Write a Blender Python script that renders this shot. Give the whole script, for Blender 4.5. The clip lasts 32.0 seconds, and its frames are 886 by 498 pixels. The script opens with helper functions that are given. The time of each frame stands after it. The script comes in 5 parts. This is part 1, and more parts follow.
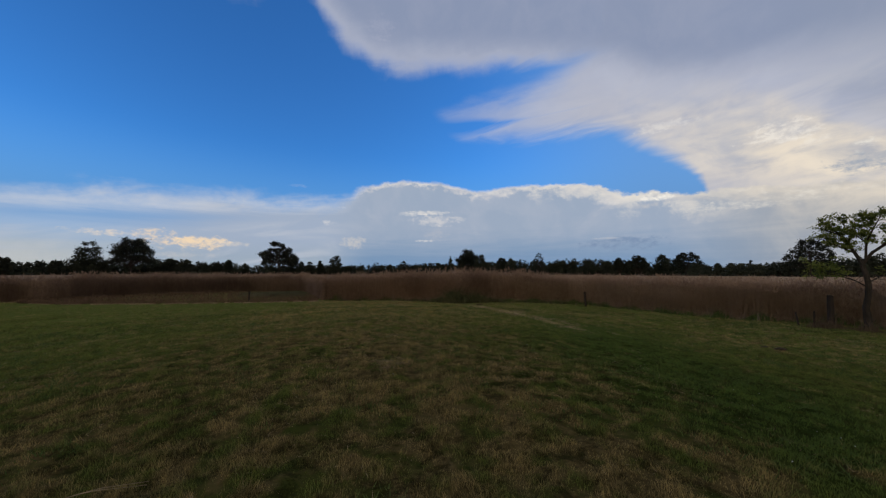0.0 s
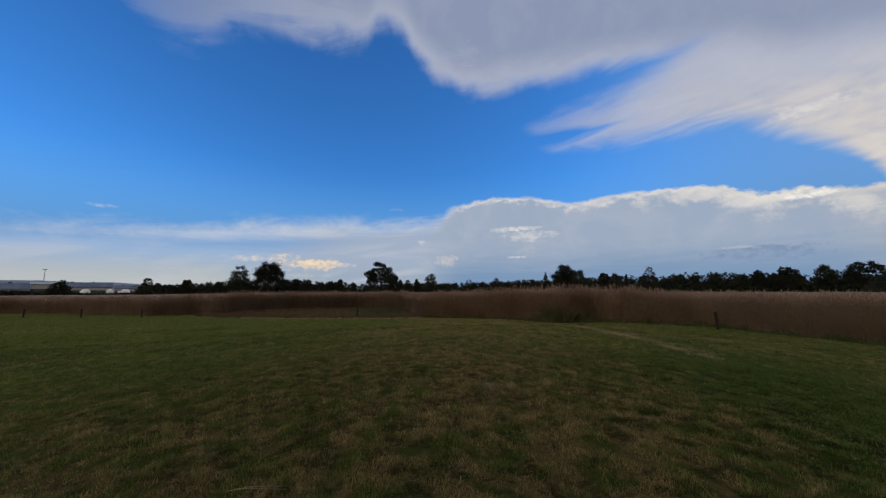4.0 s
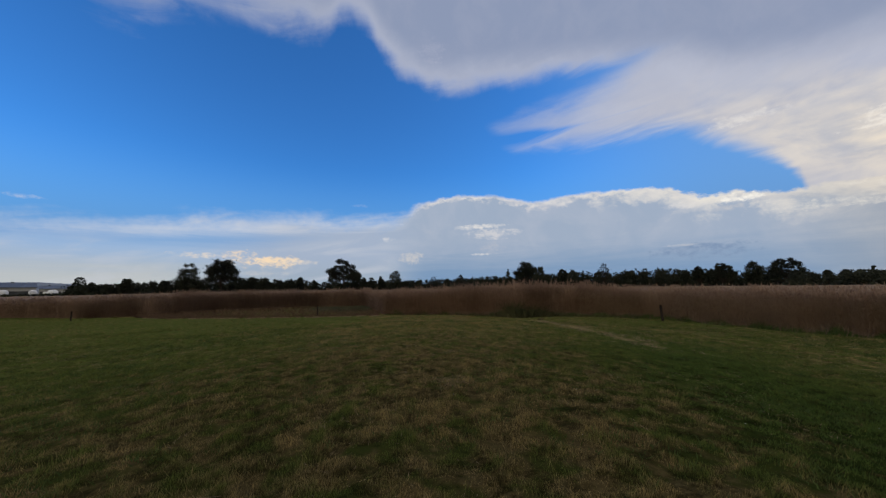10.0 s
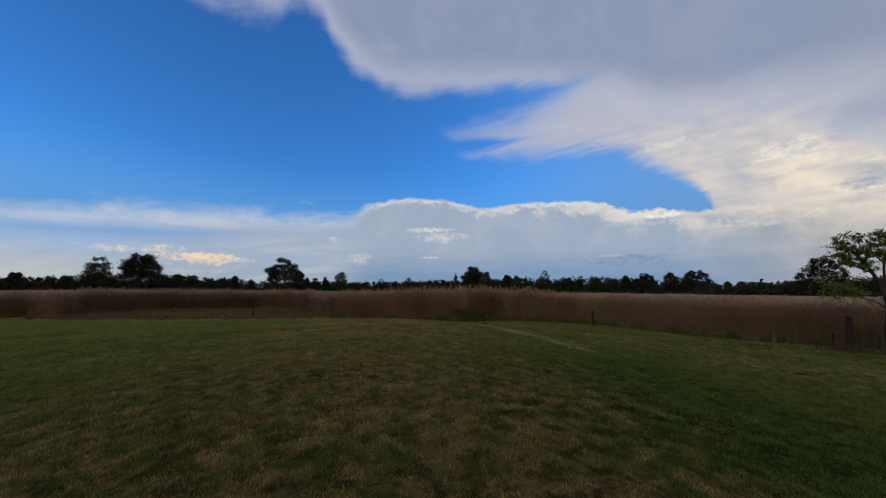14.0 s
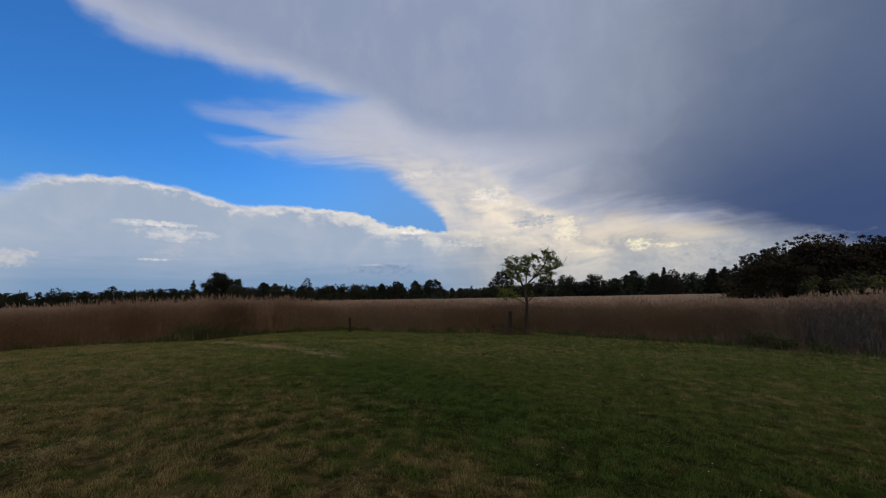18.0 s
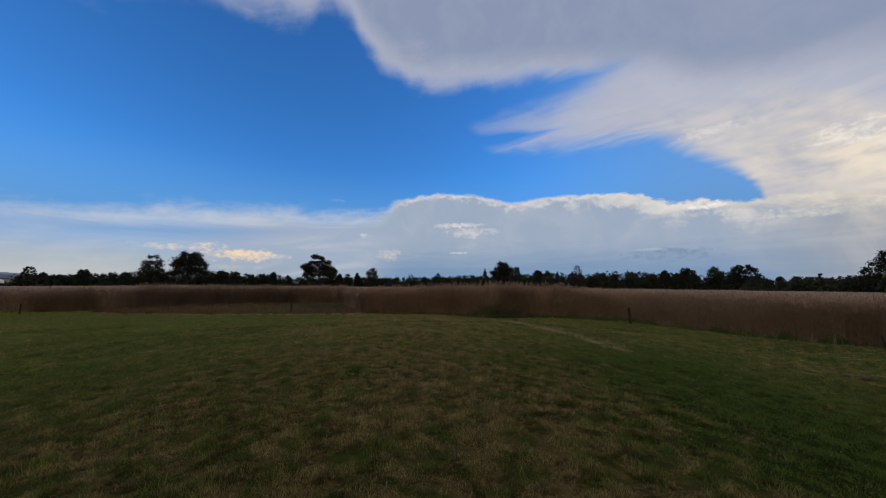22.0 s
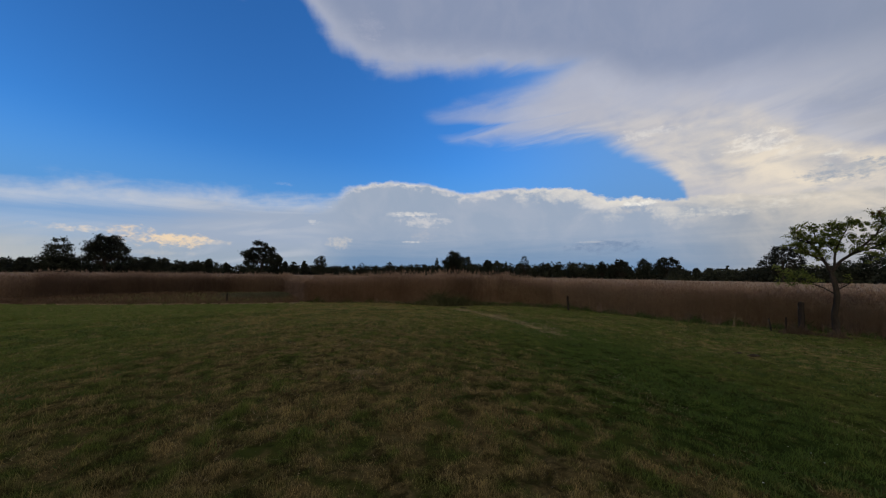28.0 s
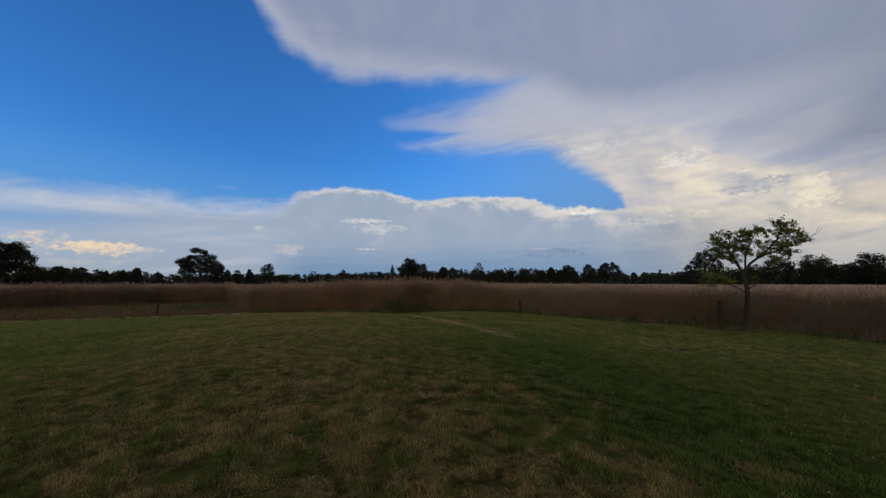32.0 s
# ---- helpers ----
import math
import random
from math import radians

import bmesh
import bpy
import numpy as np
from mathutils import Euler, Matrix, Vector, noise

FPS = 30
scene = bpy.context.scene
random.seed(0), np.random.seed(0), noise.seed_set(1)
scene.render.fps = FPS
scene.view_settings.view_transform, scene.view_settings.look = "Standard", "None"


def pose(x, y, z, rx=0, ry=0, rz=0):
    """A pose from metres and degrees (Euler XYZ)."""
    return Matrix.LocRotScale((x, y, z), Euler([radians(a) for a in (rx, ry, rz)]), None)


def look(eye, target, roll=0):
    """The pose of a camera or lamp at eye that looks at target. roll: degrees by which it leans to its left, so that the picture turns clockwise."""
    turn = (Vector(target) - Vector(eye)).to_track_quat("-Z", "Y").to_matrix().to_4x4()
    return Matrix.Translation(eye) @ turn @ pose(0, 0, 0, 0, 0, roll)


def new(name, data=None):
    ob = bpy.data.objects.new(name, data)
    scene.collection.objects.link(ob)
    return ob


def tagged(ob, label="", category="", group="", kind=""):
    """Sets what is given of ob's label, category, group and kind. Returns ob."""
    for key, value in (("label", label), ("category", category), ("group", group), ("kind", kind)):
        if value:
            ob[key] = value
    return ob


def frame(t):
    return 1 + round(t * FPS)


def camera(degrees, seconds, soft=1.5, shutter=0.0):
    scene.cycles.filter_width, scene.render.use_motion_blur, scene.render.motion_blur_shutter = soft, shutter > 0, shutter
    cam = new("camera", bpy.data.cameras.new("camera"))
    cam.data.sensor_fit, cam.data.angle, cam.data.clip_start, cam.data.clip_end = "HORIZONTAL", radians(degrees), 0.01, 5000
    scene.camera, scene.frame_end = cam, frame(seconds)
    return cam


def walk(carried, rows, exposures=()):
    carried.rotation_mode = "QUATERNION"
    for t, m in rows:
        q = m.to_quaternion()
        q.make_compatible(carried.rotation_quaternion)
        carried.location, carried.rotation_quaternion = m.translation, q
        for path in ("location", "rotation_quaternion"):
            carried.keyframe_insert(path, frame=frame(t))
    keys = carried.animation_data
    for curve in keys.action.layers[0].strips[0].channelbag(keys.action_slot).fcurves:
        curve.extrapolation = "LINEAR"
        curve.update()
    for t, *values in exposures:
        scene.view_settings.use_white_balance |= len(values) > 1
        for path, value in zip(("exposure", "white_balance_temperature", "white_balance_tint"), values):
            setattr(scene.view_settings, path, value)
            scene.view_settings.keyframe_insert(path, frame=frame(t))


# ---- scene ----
# ---------------------------------------------------------------- camera
cam = camera(104.9, 32.0, 1.2)

# seconds, x, y, z, yaw, pitch, roll: a person standing on the crest of a low grass bank
PATH = (
    (0, -0.059, -0.104, 2.436, -10.22, 4.25, -0.04),
    (0.5, -0.041, -0.061, 2.448, -13.27, 4.53, 0.70),
    (1, -0.036, -0.087, 2.468, -13.27, 8.45, 1.85),
    (1.5, -0.041, -0.116, 2.463, -12.16, 11.05, 1.38),
    (2, -0.076, -0.115, 2.412, -11.71, 7.70, 1.16),
    (2.5, -0.105, -0.140, 2.408, -10.87, 6.25, -0.63),
    (3, -0.103, -0.232, 2.403, -6.81, 6.73, -0.08),
    (3.5, -0.178, -0.114, 2.484, 0.99, 7.16, 0.27),
    (5.5, -0.186, 0.114, 2.424, 8.29, 6.56, 0.23),
    (6, -0.171, 0.137, 2.420, 7.55, 5.91, 0.63),
    (6.5, -0.131, 0.142, 2.429, 4.21, 5.07, 0.49),
    (7, -0.100, 0.144, 2.428, 2.74, 5.48, -0.38),
    (7.5, -0.076, 0.137, 2.432, 0.67, 6.45, -1.00),
    (8, -0.076, 0.114, 2.415, -0.27, 7.55, -1.01),
    (8.5, -0.072, 0.100, 2.417, -1.21, 6.66, -0.27),
    (9, -0.075, 0.091, 2.424, 0.00, 6.75, 0.16),
    (9.5, -0.065, 0.087, 2.431, -0.86, 6.34, 0.25),
    (10, -0.059, 0.084, 2.445, -0.67, 6.61, 0.79),
    (10.5, -0.082, 0.072, 2.425, -2.41, 7.27, -0.51),
    (11, -0.071, 0.076, 2.414, -1.11, 6.76, 0.36),
    (11.5, -0.057, 0.079, 2.426, -2.11, 7.03, 0.27),
    (12, -0.047, 0.047, 2.423, -4.03, 6.87, -0.51),
    (12.5, -0.031, 0.020, 2.427, -6.10, 7.40, -0.63),
    (13, -0.030, 0.011, 2.445, -5.99, 7.34, -0.36),
    (13.5, -0.039, 0.014, 2.461, -6.63, 7.33, -0.43),
    (15.5, 0.063, 0.052, 2.608, -25.04, 5.78, 0.49),
    (16, 0.092, 0.023, 2.605, -30.35, 6.74, 0.86),
    (16.5, 0.106, -0.029, 2.577, -34.77, 7.99, 0.85),
    (17, 0.103, -0.065, 2.567, -37.06, 8.67, 1.16),
    (17.5, 0.094, -0.097, 2.553, -41.41, 8.57, 0.82),
    (18, 0.088, -0.123, 2.545, -47.51, 8.04, 1.26),
    (18.5, 0.054, -0.111, 2.558, -49.50, 6.76, 0.93),
    (19, 0.028, -0.058, 2.567, -39.17, 6.95, 0.74),
    (19.5, -0.009, 0.003, 2.602, -26.09, 6.99, -0.19),
    (20, -0.030, 0.002, 2.559, -17.42, 6.48, -0.54),
    (20.5, -0.034, -0.056, 2.563, -11.11, 6.56, 0.97),
    (21, -0.034, -0.135, 2.604, -7.55, 6.83, 1.14),
    (21.5, -0.089, -0.067, 2.595, -5.48, 7.38, -0.09),
    (22, -0.101, -0.032, 2.584, -4.50, 6.26, -0.38),
    (22.5, -0.088, -0.015, 2.589, -3.81, 5.76, 0.25),
    (23, -0.054, -0.015, 2.573, -2.70, 5.79, 0.98),
    (23.5, -0.042, -0.006, 2.553, -7.45, 4.88, 0.75),
    (24, -0.017, -0.002, 2.567, -8.75, 4.82, -1.02),
    (24.5, 0.013, -0.003, 2.571, -8.83, 4.62, -0.15),
    (26.5, 0.105, 0.007, 2.523, -10.57, 4.93, -1.33),
    (27, 0.122, 0.004, 2.502, -10.73, 4.30, -0.09),
    (27.5, 0.131, 0.020, 2.517, -10.66, 4.61, -0.33),
    (28, 0.157, 0.029, 2.530, -12.48, 4.51, -0.66),
    (28.5, 0.165, 0.046, 2.501, -13.45, 4.52, -0.43),
    (29, 0.173, 0.057, 2.503, -12.30, 4.12, 0.35),
    (29.5, 0.197, 0.078, 2.501, -13.42, 4.40, 0.57),
    (30, 0.219, 0.079, 2.530, -15.52, 4.79, -0.83),
    (30.5, 0.227, 0.086, 2.496, -17.61, 4.85, -0.36),
    (31, 0.236, 0.079, 2.497, -18.89, 4.55, 0.17),
    (31.5, 0.218, 0.079, 2.469, -19.54, 4.98, 0.13),
    (32, 0.227, 0.064, 2.463, -19.84, 5.73, 0.18),
)
EXPOSURES = ((0.0, -0.14), (3.5, -0.14), (6.0, 0.02), (7.5, -0.01), (9.0, -0.06), (13.0, -0.08), (15.5, -0.16), (18.0, -0.06), (18.6, -0.05), (20.0, -0.08), (22.0, -0.13), (24.0, -0.18), (30.0, -0.17), (32.0, -0.17))
walk(cam, [(t, pose(x, y, z, 90 + pitch, roll, yaw)) for t, x, y, z, yaw, pitch, roll in PATH], EXPOSURES)


# ---------------------------------------------------------------- node helpers
class Nodes:
    """Short hand for building node trees."""

    def __init__(self, tree):
        self.tree = tree
        tree.nodes.clear()

    def add(self, kind):
        return self.tree.nodes.new(kind)

    def put(self, value, socket):
        if isinstance(value, bpy.types.NodeSocket):
            self.tree.links.new(value, socket)
        elif socket.type == "RGBA" and len(value) == 3:
            socket.default_value = (*value, 1.0)
        else:
            socket.default_value = value

    def math(self, op, a, b=0.0, c=0.0, clamp=False):
        node = self.add("ShaderNodeMath")
        node.operation, node.use_clamp = op, clamp
        for value, socket in zip((a, b, c), node.inputs):
            self.put(value, socket)
        return node.outputs[0]

    def smooth(self, value, low, high, to_low=0.0, to_high=1.0):
        node = self.add("ShaderNodeMapRange")
        node.interpolation_type = "SMOOTHSTEP"
        for v, socket in zip((value, low, high, to_low, to_high), node.inputs):
            self.put(v, socket)
        return node.outputs[0]

    def vec(self, x, y, z=0.0):
        node = self.add("ShaderNodeCombineXYZ")
        for v, socket in zip((x, y, z), node.inputs):
            self.put(v, socket)
        return node.outputs[0]

    def noise(self, vector, scale, detail=4.0, rough=0.55, warp=0.0):
        node = self.add("ShaderNodeTexNoise")
        for key, v in (("Vector", vector), ("Scale", scale), ("Detail", detail), ("Roughness", rough), ("Distortion", warp)):
            self.put(v, node.inputs[key])
        return node.outputs[0]

    def mix(self, factor, a, b, blend="MIX"):
        node = self.add("ShaderNodeMix")
        node.data_type, node.blend_type = "RGBA", blend
        self.put(factor, node.inputs[0])
        self.put(a, node.inputs[6])
        self.put(b, node.inputs[7])
        return node.outputs[2]

    def curve(self, value, points, x0, x1, y0, y1):
        """A smooth curve through (x, y) points, over the ranges given."""
        node = self.add("ShaderNodeFloatCurve")
        line = node.mapping.curves[0]
        node.mapping.use_clip = False
        pts = sorted(((x - x0) / (x1 - x0), (y - y0) / (y1 - y0)) for x, y in points)
        while len(line.points) < len(pts):
            line.points.new(0.5, 0.5)
        for p, xy in zip(line.points, pts):
            p.location = xy
        node.mapping.update()
        self.put(self.math("DIVIDE", self.math("SUBTRACT", value, x0), x1 - x0), node.inputs["Value"])
        return self.math("MULTIPLY_ADD", node.outputs[0], y1 - y0, y0)


# ---------------------------------------------------------------- sky, clouds and sun
SUN_AZ, SUN_EL = -79.0, 8.0          # degrees; azimuth to the left of north is positive
world = bpy.data.worlds.new("evening_sky")
scene.world = world
world.use_nodes = True
W = Nodes(world.node_tree)
out = W.add("ShaderNodeOutputWorld")
back = W.add("ShaderNodeBackground")
W.tree.links.new(back.outputs[0], out.inputs[0])
way = W.add("ShaderNodeTexCoord").outputs["Generated"]
split = W.add("ShaderNodeSeparateXYZ")
W.put(way, split.inputs[0])
sx, sy, sz = split.outputs
AZ = W.math("DEGREES", W.math("ARCTAN2", W.math("MULTIPLY", sx, -1.0), sy))
EL = W.math("DEGREES", W.math("ARCSINE", sz))
flat = W.vec(W.math("MULTIPLY", AZ, 0.1), W.math("MULTIPLY", EL, 0.1))

sky = W.add("ShaderNodeTexSky")
sky.sky_type, sky.sun_disc, sky.sun_elevation, sky.sun_rotation = "NISHITA", False, radians(22.0), radians(-SUN_AZ)
sky.air_density, sky.dust_density, sky.ozone_density = 1.0, 0.3, 3.0
blue = W.mix(1.0, sky.outputs[0], (0.043, 0.116, 0.194), "MULTIPLY")
blue = W.mix(W.smooth(EL, 20.0, 5.0), blue, (0.13, 0.33, 0.66))
blue = W.mix(W.smooth(AZ, -12.0, -46.0, 0.0, 0.75), blue, (0.15, 0.32, 0.62))

n_fine = W.math("SUBTRACT", W.noise(flat, 4.2, 7.0, 0.6, 0.2), 0.5)
n_tiny = W.math("SUBTRACT", W.noise(W.vec(W.math("MULTIPLY", AZ, 0.1), W.math("MULTIPLY", EL, 0.14), 5.0), 13.0, 5.0, 0.6, 0.3), 0.5)
n_mid = W.math("SUBTRACT", W.noise(flat, 1.3, 6.0, 0.6, 0.4), 0.5)
n_puff = W.math("SUBTRACT", W.noise(W.vec(W.math("MULTIPLY", AZ, 0.1), W.math("MULTIPLY", EL, 0.16), 3.0), 5.5, 5.0, 0.55), 0.5)
# heaped cloud: billows, and their relief as lit from the lower right
heap_at = W.vec(W.math("MULTIPLY", AZ, 0.1), W.math("MULTIPLY", EL, 0.20), 9.0)
n_heap = W.math("SUBTRACT", W.noise(heap_at, 1.5, 6.0, 0.5, 0.5), 0.5)
n_heap_lit = W.math("SUBTRACT", W.noise(W.vec(W.math("MULTIPLY_ADD", AZ, 0.1, -0.05), W.math("MULTIPLY_ADD", EL, 0.20, 0.09), 9.0), 1.5, 6.0, 0.5, 0.5), 0.5)
relief = W.math("SUBTRACT", n_heap, n_heap_lit)
# streaks that fall from the upper right to the lower left
wisp_at = W.vec(W.math("MULTIPLY_ADD", AZ, 0.035, W.math("MULTIPLY", EL, -0.03)), W.math("MULTIPLY_ADD", EL, 0.16, W.math("MULTIPLY", AZ, 0.03)), 7.0)
n_wisp = W.math("SUBTRACT", W.noise(wisp_at, 2.2, 6.0, 0.54, 0.7), 0.5)

n_band = W.math("SUBTRACT", W.noise(W.vec(W.math("MULTIPLY", AZ, 0.030), W.math("MULTIPLY_ADD", EL, 0.42, W.math("MULTIPLY", AZ, 0.006)), 11.0), 1.6, 6.0, 0.6, 0.5), 0.5)
# low bank along the horizon: top edge, crisp over the heaped part and soft over the left part
bank_top = W.curve(AZ, ((-110, 9.0), (-60, 10.0), (-50.4, 11.0), (-46, 11.0), (-42.6, 11.7), (-38, 12.0), (-35, 13.5), (-30, 14.1), (-25, 14.4),
                        (-20, 14.1), (-16.8, 13.7), (-12, 14.6), (-8, 15.2), (-4, 15.3), (-1, 15.0), (2.2, 14.3), (3.9, 13.4), (6.0, 11.9), (12, 11.3), (23, 10.7), (32, 9.7), (39, 9.0),
                        (46, 8.0), (54, 7.3), (70, 6.0)), -110, 70, 0, 60)
bank_soft = W.smooth(AZ, 0.0, 9.0, 0.34, 1.9)
bank_in = W.math("ADD", W.math("SUBTRACT", bank_top, EL), W.math("MULTIPLY", W.math("ADD", n_puff, W.math("MULTIPLY", n_tiny, 0.28)), W.smooth(W.math("ABSOLUTE", W.math("ADD", AZ, 14.0)), 4.0, 22.0, 0.9, 1.8)))
bank_in = W.math("ADD", bank_in, W.math("MULTIPLY", n_wisp, W.smooth(AZ, 0.0, 12.0, 0.0, 4.5)))
bank = W.smooth(W.math("DIVIDE", bank_in, bank_soft), -1.0, 1.0)

# the left part is torn into two long wisps with blue between
gap_at = W.math("DIVIDE", W.math("SUBTRACT", EL, W.math("ADD", W.math("MULTIPLY_ADD", AZ, -0.055, 9.3), W.math("MULTIPLY", n_band, 2.6))), 0.9)
gap = W.math("MULTIPLY", W.math("EXPONENT", W.math("MULTIPLY", W.math("POWER", gap_at, 2.0), -1.0)), W.smooth(AZ, 14.0, 34.0, 0.0, 0.5))
bank = W.math("MULTIPLY", bank, W.math("SUBTRACT", 1.0, gap))

# middle streak with two torn tips
low_edge = W.curve(AZ, ((-110, 0.0), (-52, 0.0), (-49, 8.0), (-47.7, 12.6), (-45.6, 15.4), (-43, 17.3), (-39, 19.7), (-36, 20.9), (-32, 21.3), (-25, 21.4), (-18, 21.6), (-13.4, 22.0),
                        (-10, 24.6), (-8.0, 27.0), (-4, 34.0), (0, 40.0), (70, 50.0)), -110, 70, 0, 60)
top_edge = W.curve(AZ, ((-110, 60.0), (-42, 60.0), (-36, 34.0), (-31, 31.0), (-25, 29.8), (-18, 28.7), (-13, 27.3), (-9.2, 26.0), (-6, 24.0), (0, 20.0), (70, 10.0)), -110, 70, 0, 60)
streak = W.math("MULTIPLY", W.smooth(W.math("ADD", W.math("SUBTRACT", EL, low_edge), W.math("MULTIPLY", n_wisp, 4.2)), -1.0, 2.4),
                W.smooth(W.math("ADD", W.math("SUBTRACT", top_edge, EL), W.math("MULTIPLY", n_wisp, 5.0)), -1.2, 3.2))
notch = W.math("SUBTRACT", W.smooth(AZ, -27.0, -14.0, -0.3, 1.25), W.math("ABSOLUTE", W.math("SUBTRACT", EL, W.math("MULTIPLY_ADD", AZ, -0.06, 23.1))))
streak = W.math("MULTIPLY", streak, W.smooth(W.math("ADD", notch, W.math("MULTIPLY", n_wisp, 2.4)), 0.9, -0.6))
streak = W.math("MULTIPLY", streak, W.smooth(AZ, -34.0, -8.0, 0.98, 0.42))

# high sheet of spreading cloud
sheet_edge = W.curve(AZ, ((-110, 20.0), (-45, 24.0), (-38, 27.5), (-31, 29.2), (-24, 30.4), (-18, 31.0), (-8, 31.2), (-1, 31.0), (4, 32.2), (7, 33.6), (10, 36.0), (14, 39.2), (16.5, 39.4), (19, 37.3), (24, 36.6), (30, 36.0),
                          (36, 35.0), (40, 33.0), (44, 30.6), (48, 31.0), (52, 34.5), (60, 44.0), (70, 50.0)), -110, 70, 0, 60)
sheet_in = W.math("ADD", W.math("SUBTRACT", EL, sheet_edge), W.math("MULTIPLY", n_mid, 3.4))
sheet_in = W.math("ADD", sheet_in, W.math("MULTIPLY", n_wisp, W.smooth(AZ, 10.0, 45.0, 2.0, 8.0)))
sheet_in = W.math("ADD", sheet_in, W.math("MULTIPLY", n_fine, 0.8))
sheet = W.smooth(sheet_in, W.smooth(AZ, 5.0, 45.0, -0.8, -1.0), W.smooth(AZ, 5.0, 45.0, 2.8, 5.5))
sheet = W.math("MULTIPLY", sheet, W.smooth(AZ, 30.0, 56.0, 0.98, 0.35))

# a thin blue lane between the sheet and the streak
lane_at = W.math("DIVIDE", W.math("ADD", W.math("SUBTRACT", EL, W.math("MULTIPLY_ADD", AZ, -0.08, 28.8)), W.math("MULTIPLY", n_wisp, 3.0)), W.smooth(AZ, -34.0, -14.0, 0.9, 1.3))
lane = W.math("MULTIPLY", W.math("EXPONENT", W.math("MULTIPLY", W.math("POWER", lane_at, 2.0), -1.0)), W.smooth(AZ, -42.0, -24.0, 0.0, 0.95))
sheet = W.math("MULTIPLY", sheet, W.math("SUBTRACT", 1.0, lane))
streak = W.math("MULTIPLY", streak, W.math("SUBTRACT", 1.0, lane))

# colours of the clouds
under = W.math("ADD", W.math("SUBTRACT", bank_top, EL), W.math("MULTIPLY", W.math("ADD", n_puff, W.math("MULTIPLY", n_tiny, 0.45)), 3.4))
rim_deep = W.smooth(W.math("ADD", n_mid, W.math("MULTIPLY", n_heap, 0.6)), -0.14, 0.20, 0.6, 2.0)
rim_deep = W.math("MULTIPLY", rim_deep, W.smooth(AZ, -16.0, -34.0, 1.0, 2.6))
heap = W.mix(W.smooth(W.math("DIVIDE", under, rim_deep), 0.0, 1.0), W.mix(W.smooth(relief, -0.16, 0.12), W.mix(W.smooth(AZ, -16.0, -34.0), (0.56, 0.57, 0.63), (0.66, 0.65, 0.65)), W.mix(W.smooth(AZ, -16.0, -34.0), (0.80, 0.77, 0.745), (0.87, 0.82, 0.74))), (0.36, 0.44, 0.57))
heap = W.mix(W.smooth(relief, 0.02, 0.22, 0.0, 0.12), heap, (0.62, 0.63, 0.67))
heap = W.mix(W.smooth(n_mid, -0.10, 0.16, 0.0, 0.25), heap, (0.56, 0.58, 0.66))
heap = W.mix(W.smooth(W.math("MULTIPLY_ADD", n_band, 5.0, EL), 8.0, 1.0), heap, (0.20, 0.325, 0.51))
drift = W.math("ADD", EL, W.math("MULTIPLY", n_band, 3.2))
veil = W.mix(W.smooth(EL, 6.0, 0.5, 0.0, 0.8), W.mix(W.smooth(AZ, 22.0, 40.0), (0.39, 0.47, 0.61), (0.34, 0.49, 0.72)), (0.27, 0.38, 0.52))
veil = W.mix(W.math("MULTIPLY", W.smooth(drift, 6.4, 1.2, 0.0, 0.9), W.smooth(W.math("MULTIPLY_ADD", n_mid, 50.0, AZ), 20.0, 46.0, 0.25, 1.0)), veil, (0.55, 0.57, 0.56))
veil = W.mix(W.smooth(W.math("ADD", W.math("SUBTRACT", bank_top, EL), W.math("MULTIPLY", n_band, 3.0)), 2.4, 0.4, 0.0, 0.85), veil, (0.60, 0.65, 0.75))
veil = W.mix(W.smooth(n_wisp, 0.0, 0.25, 0.0, 0.5), veil, (0.58, 0.61, 0.68))
heap = W.mix(W.smooth(AZ, -42.0, -60.0, 0.0, 0.85), heap, W.mix(W.smooth(W.math("ADD", n_mid, W.math("MULTIPLY", n_band, 0.4)), -0.2, 0.2), (0.35, 0.38, 0.43), (0.52, 0.51, 0.50)))
low_col = W.mix(W.smooth(AZ, 1.0, 11.0), heap, veil)
high_col = W.mix(W.smooth(sheet_in, 0.0, 6.0), (0.50, 0.53, 0.645), (0.28, 0.335, 0.48))
high_col = W.mix(W.smooth(n_mid, -0.12, 0.2, 0.0, 0.30), high_col, (0.40, 0.43, 0.55))
mid_col = W.mix(W.smooth(n_wisp, -0.18, 0.18), (0.42, 0.46, 0.60), (0.62, 0.62, 0.68))
glow_d = W.math("ADD", W.math("POWER", W.math("MULTIPLY", W.math("ADD", AZ, 62.0), 0.052), 2.0), W.math("POWER", W.math("MULTIPLY", W.math("SUBTRACT", EL, W.math("MULTIPLY_ADD", AZ, 0.33, 33.0)), 0.165), 2.0))
glow = W.math("EXPONENT", W.math("MULTIPLY", glow_d, -1.0))
floor_of_dark = W.curve(AZ, ((-110, 0.0), (-101, 1.0), (-98, 2.6), (-94, 5.0), (-89, 7.6), (-84.4, 9.6), (-77, 11.2), (-66.5, 13.2), (-60, 17.6), (-52.5, 23.5), (-42, 29.0), (-30, 32.0), (70, 34.0)), -110, 70, 0, 60)
dark = W.math("MULTIPLY", W.smooth(W.math("ADD", AZ, W.math("ADD", W.math("MULTIPLY", W.math("SUBTRACT", EL, 14.0), 0.5), W.math("MULTIPLY", n_mid, 14.0))), -44.0, -84.0), W.smooth(W.math("ADD", W.math("SUBTRACT", EL, floor_of_dark), W.math("MULTIPLY", W.math("ADD", n_heap, n_band), 3.4)), -1.6, 3.8))
dark = W.math("MULTIPLY", dark, 0.97)
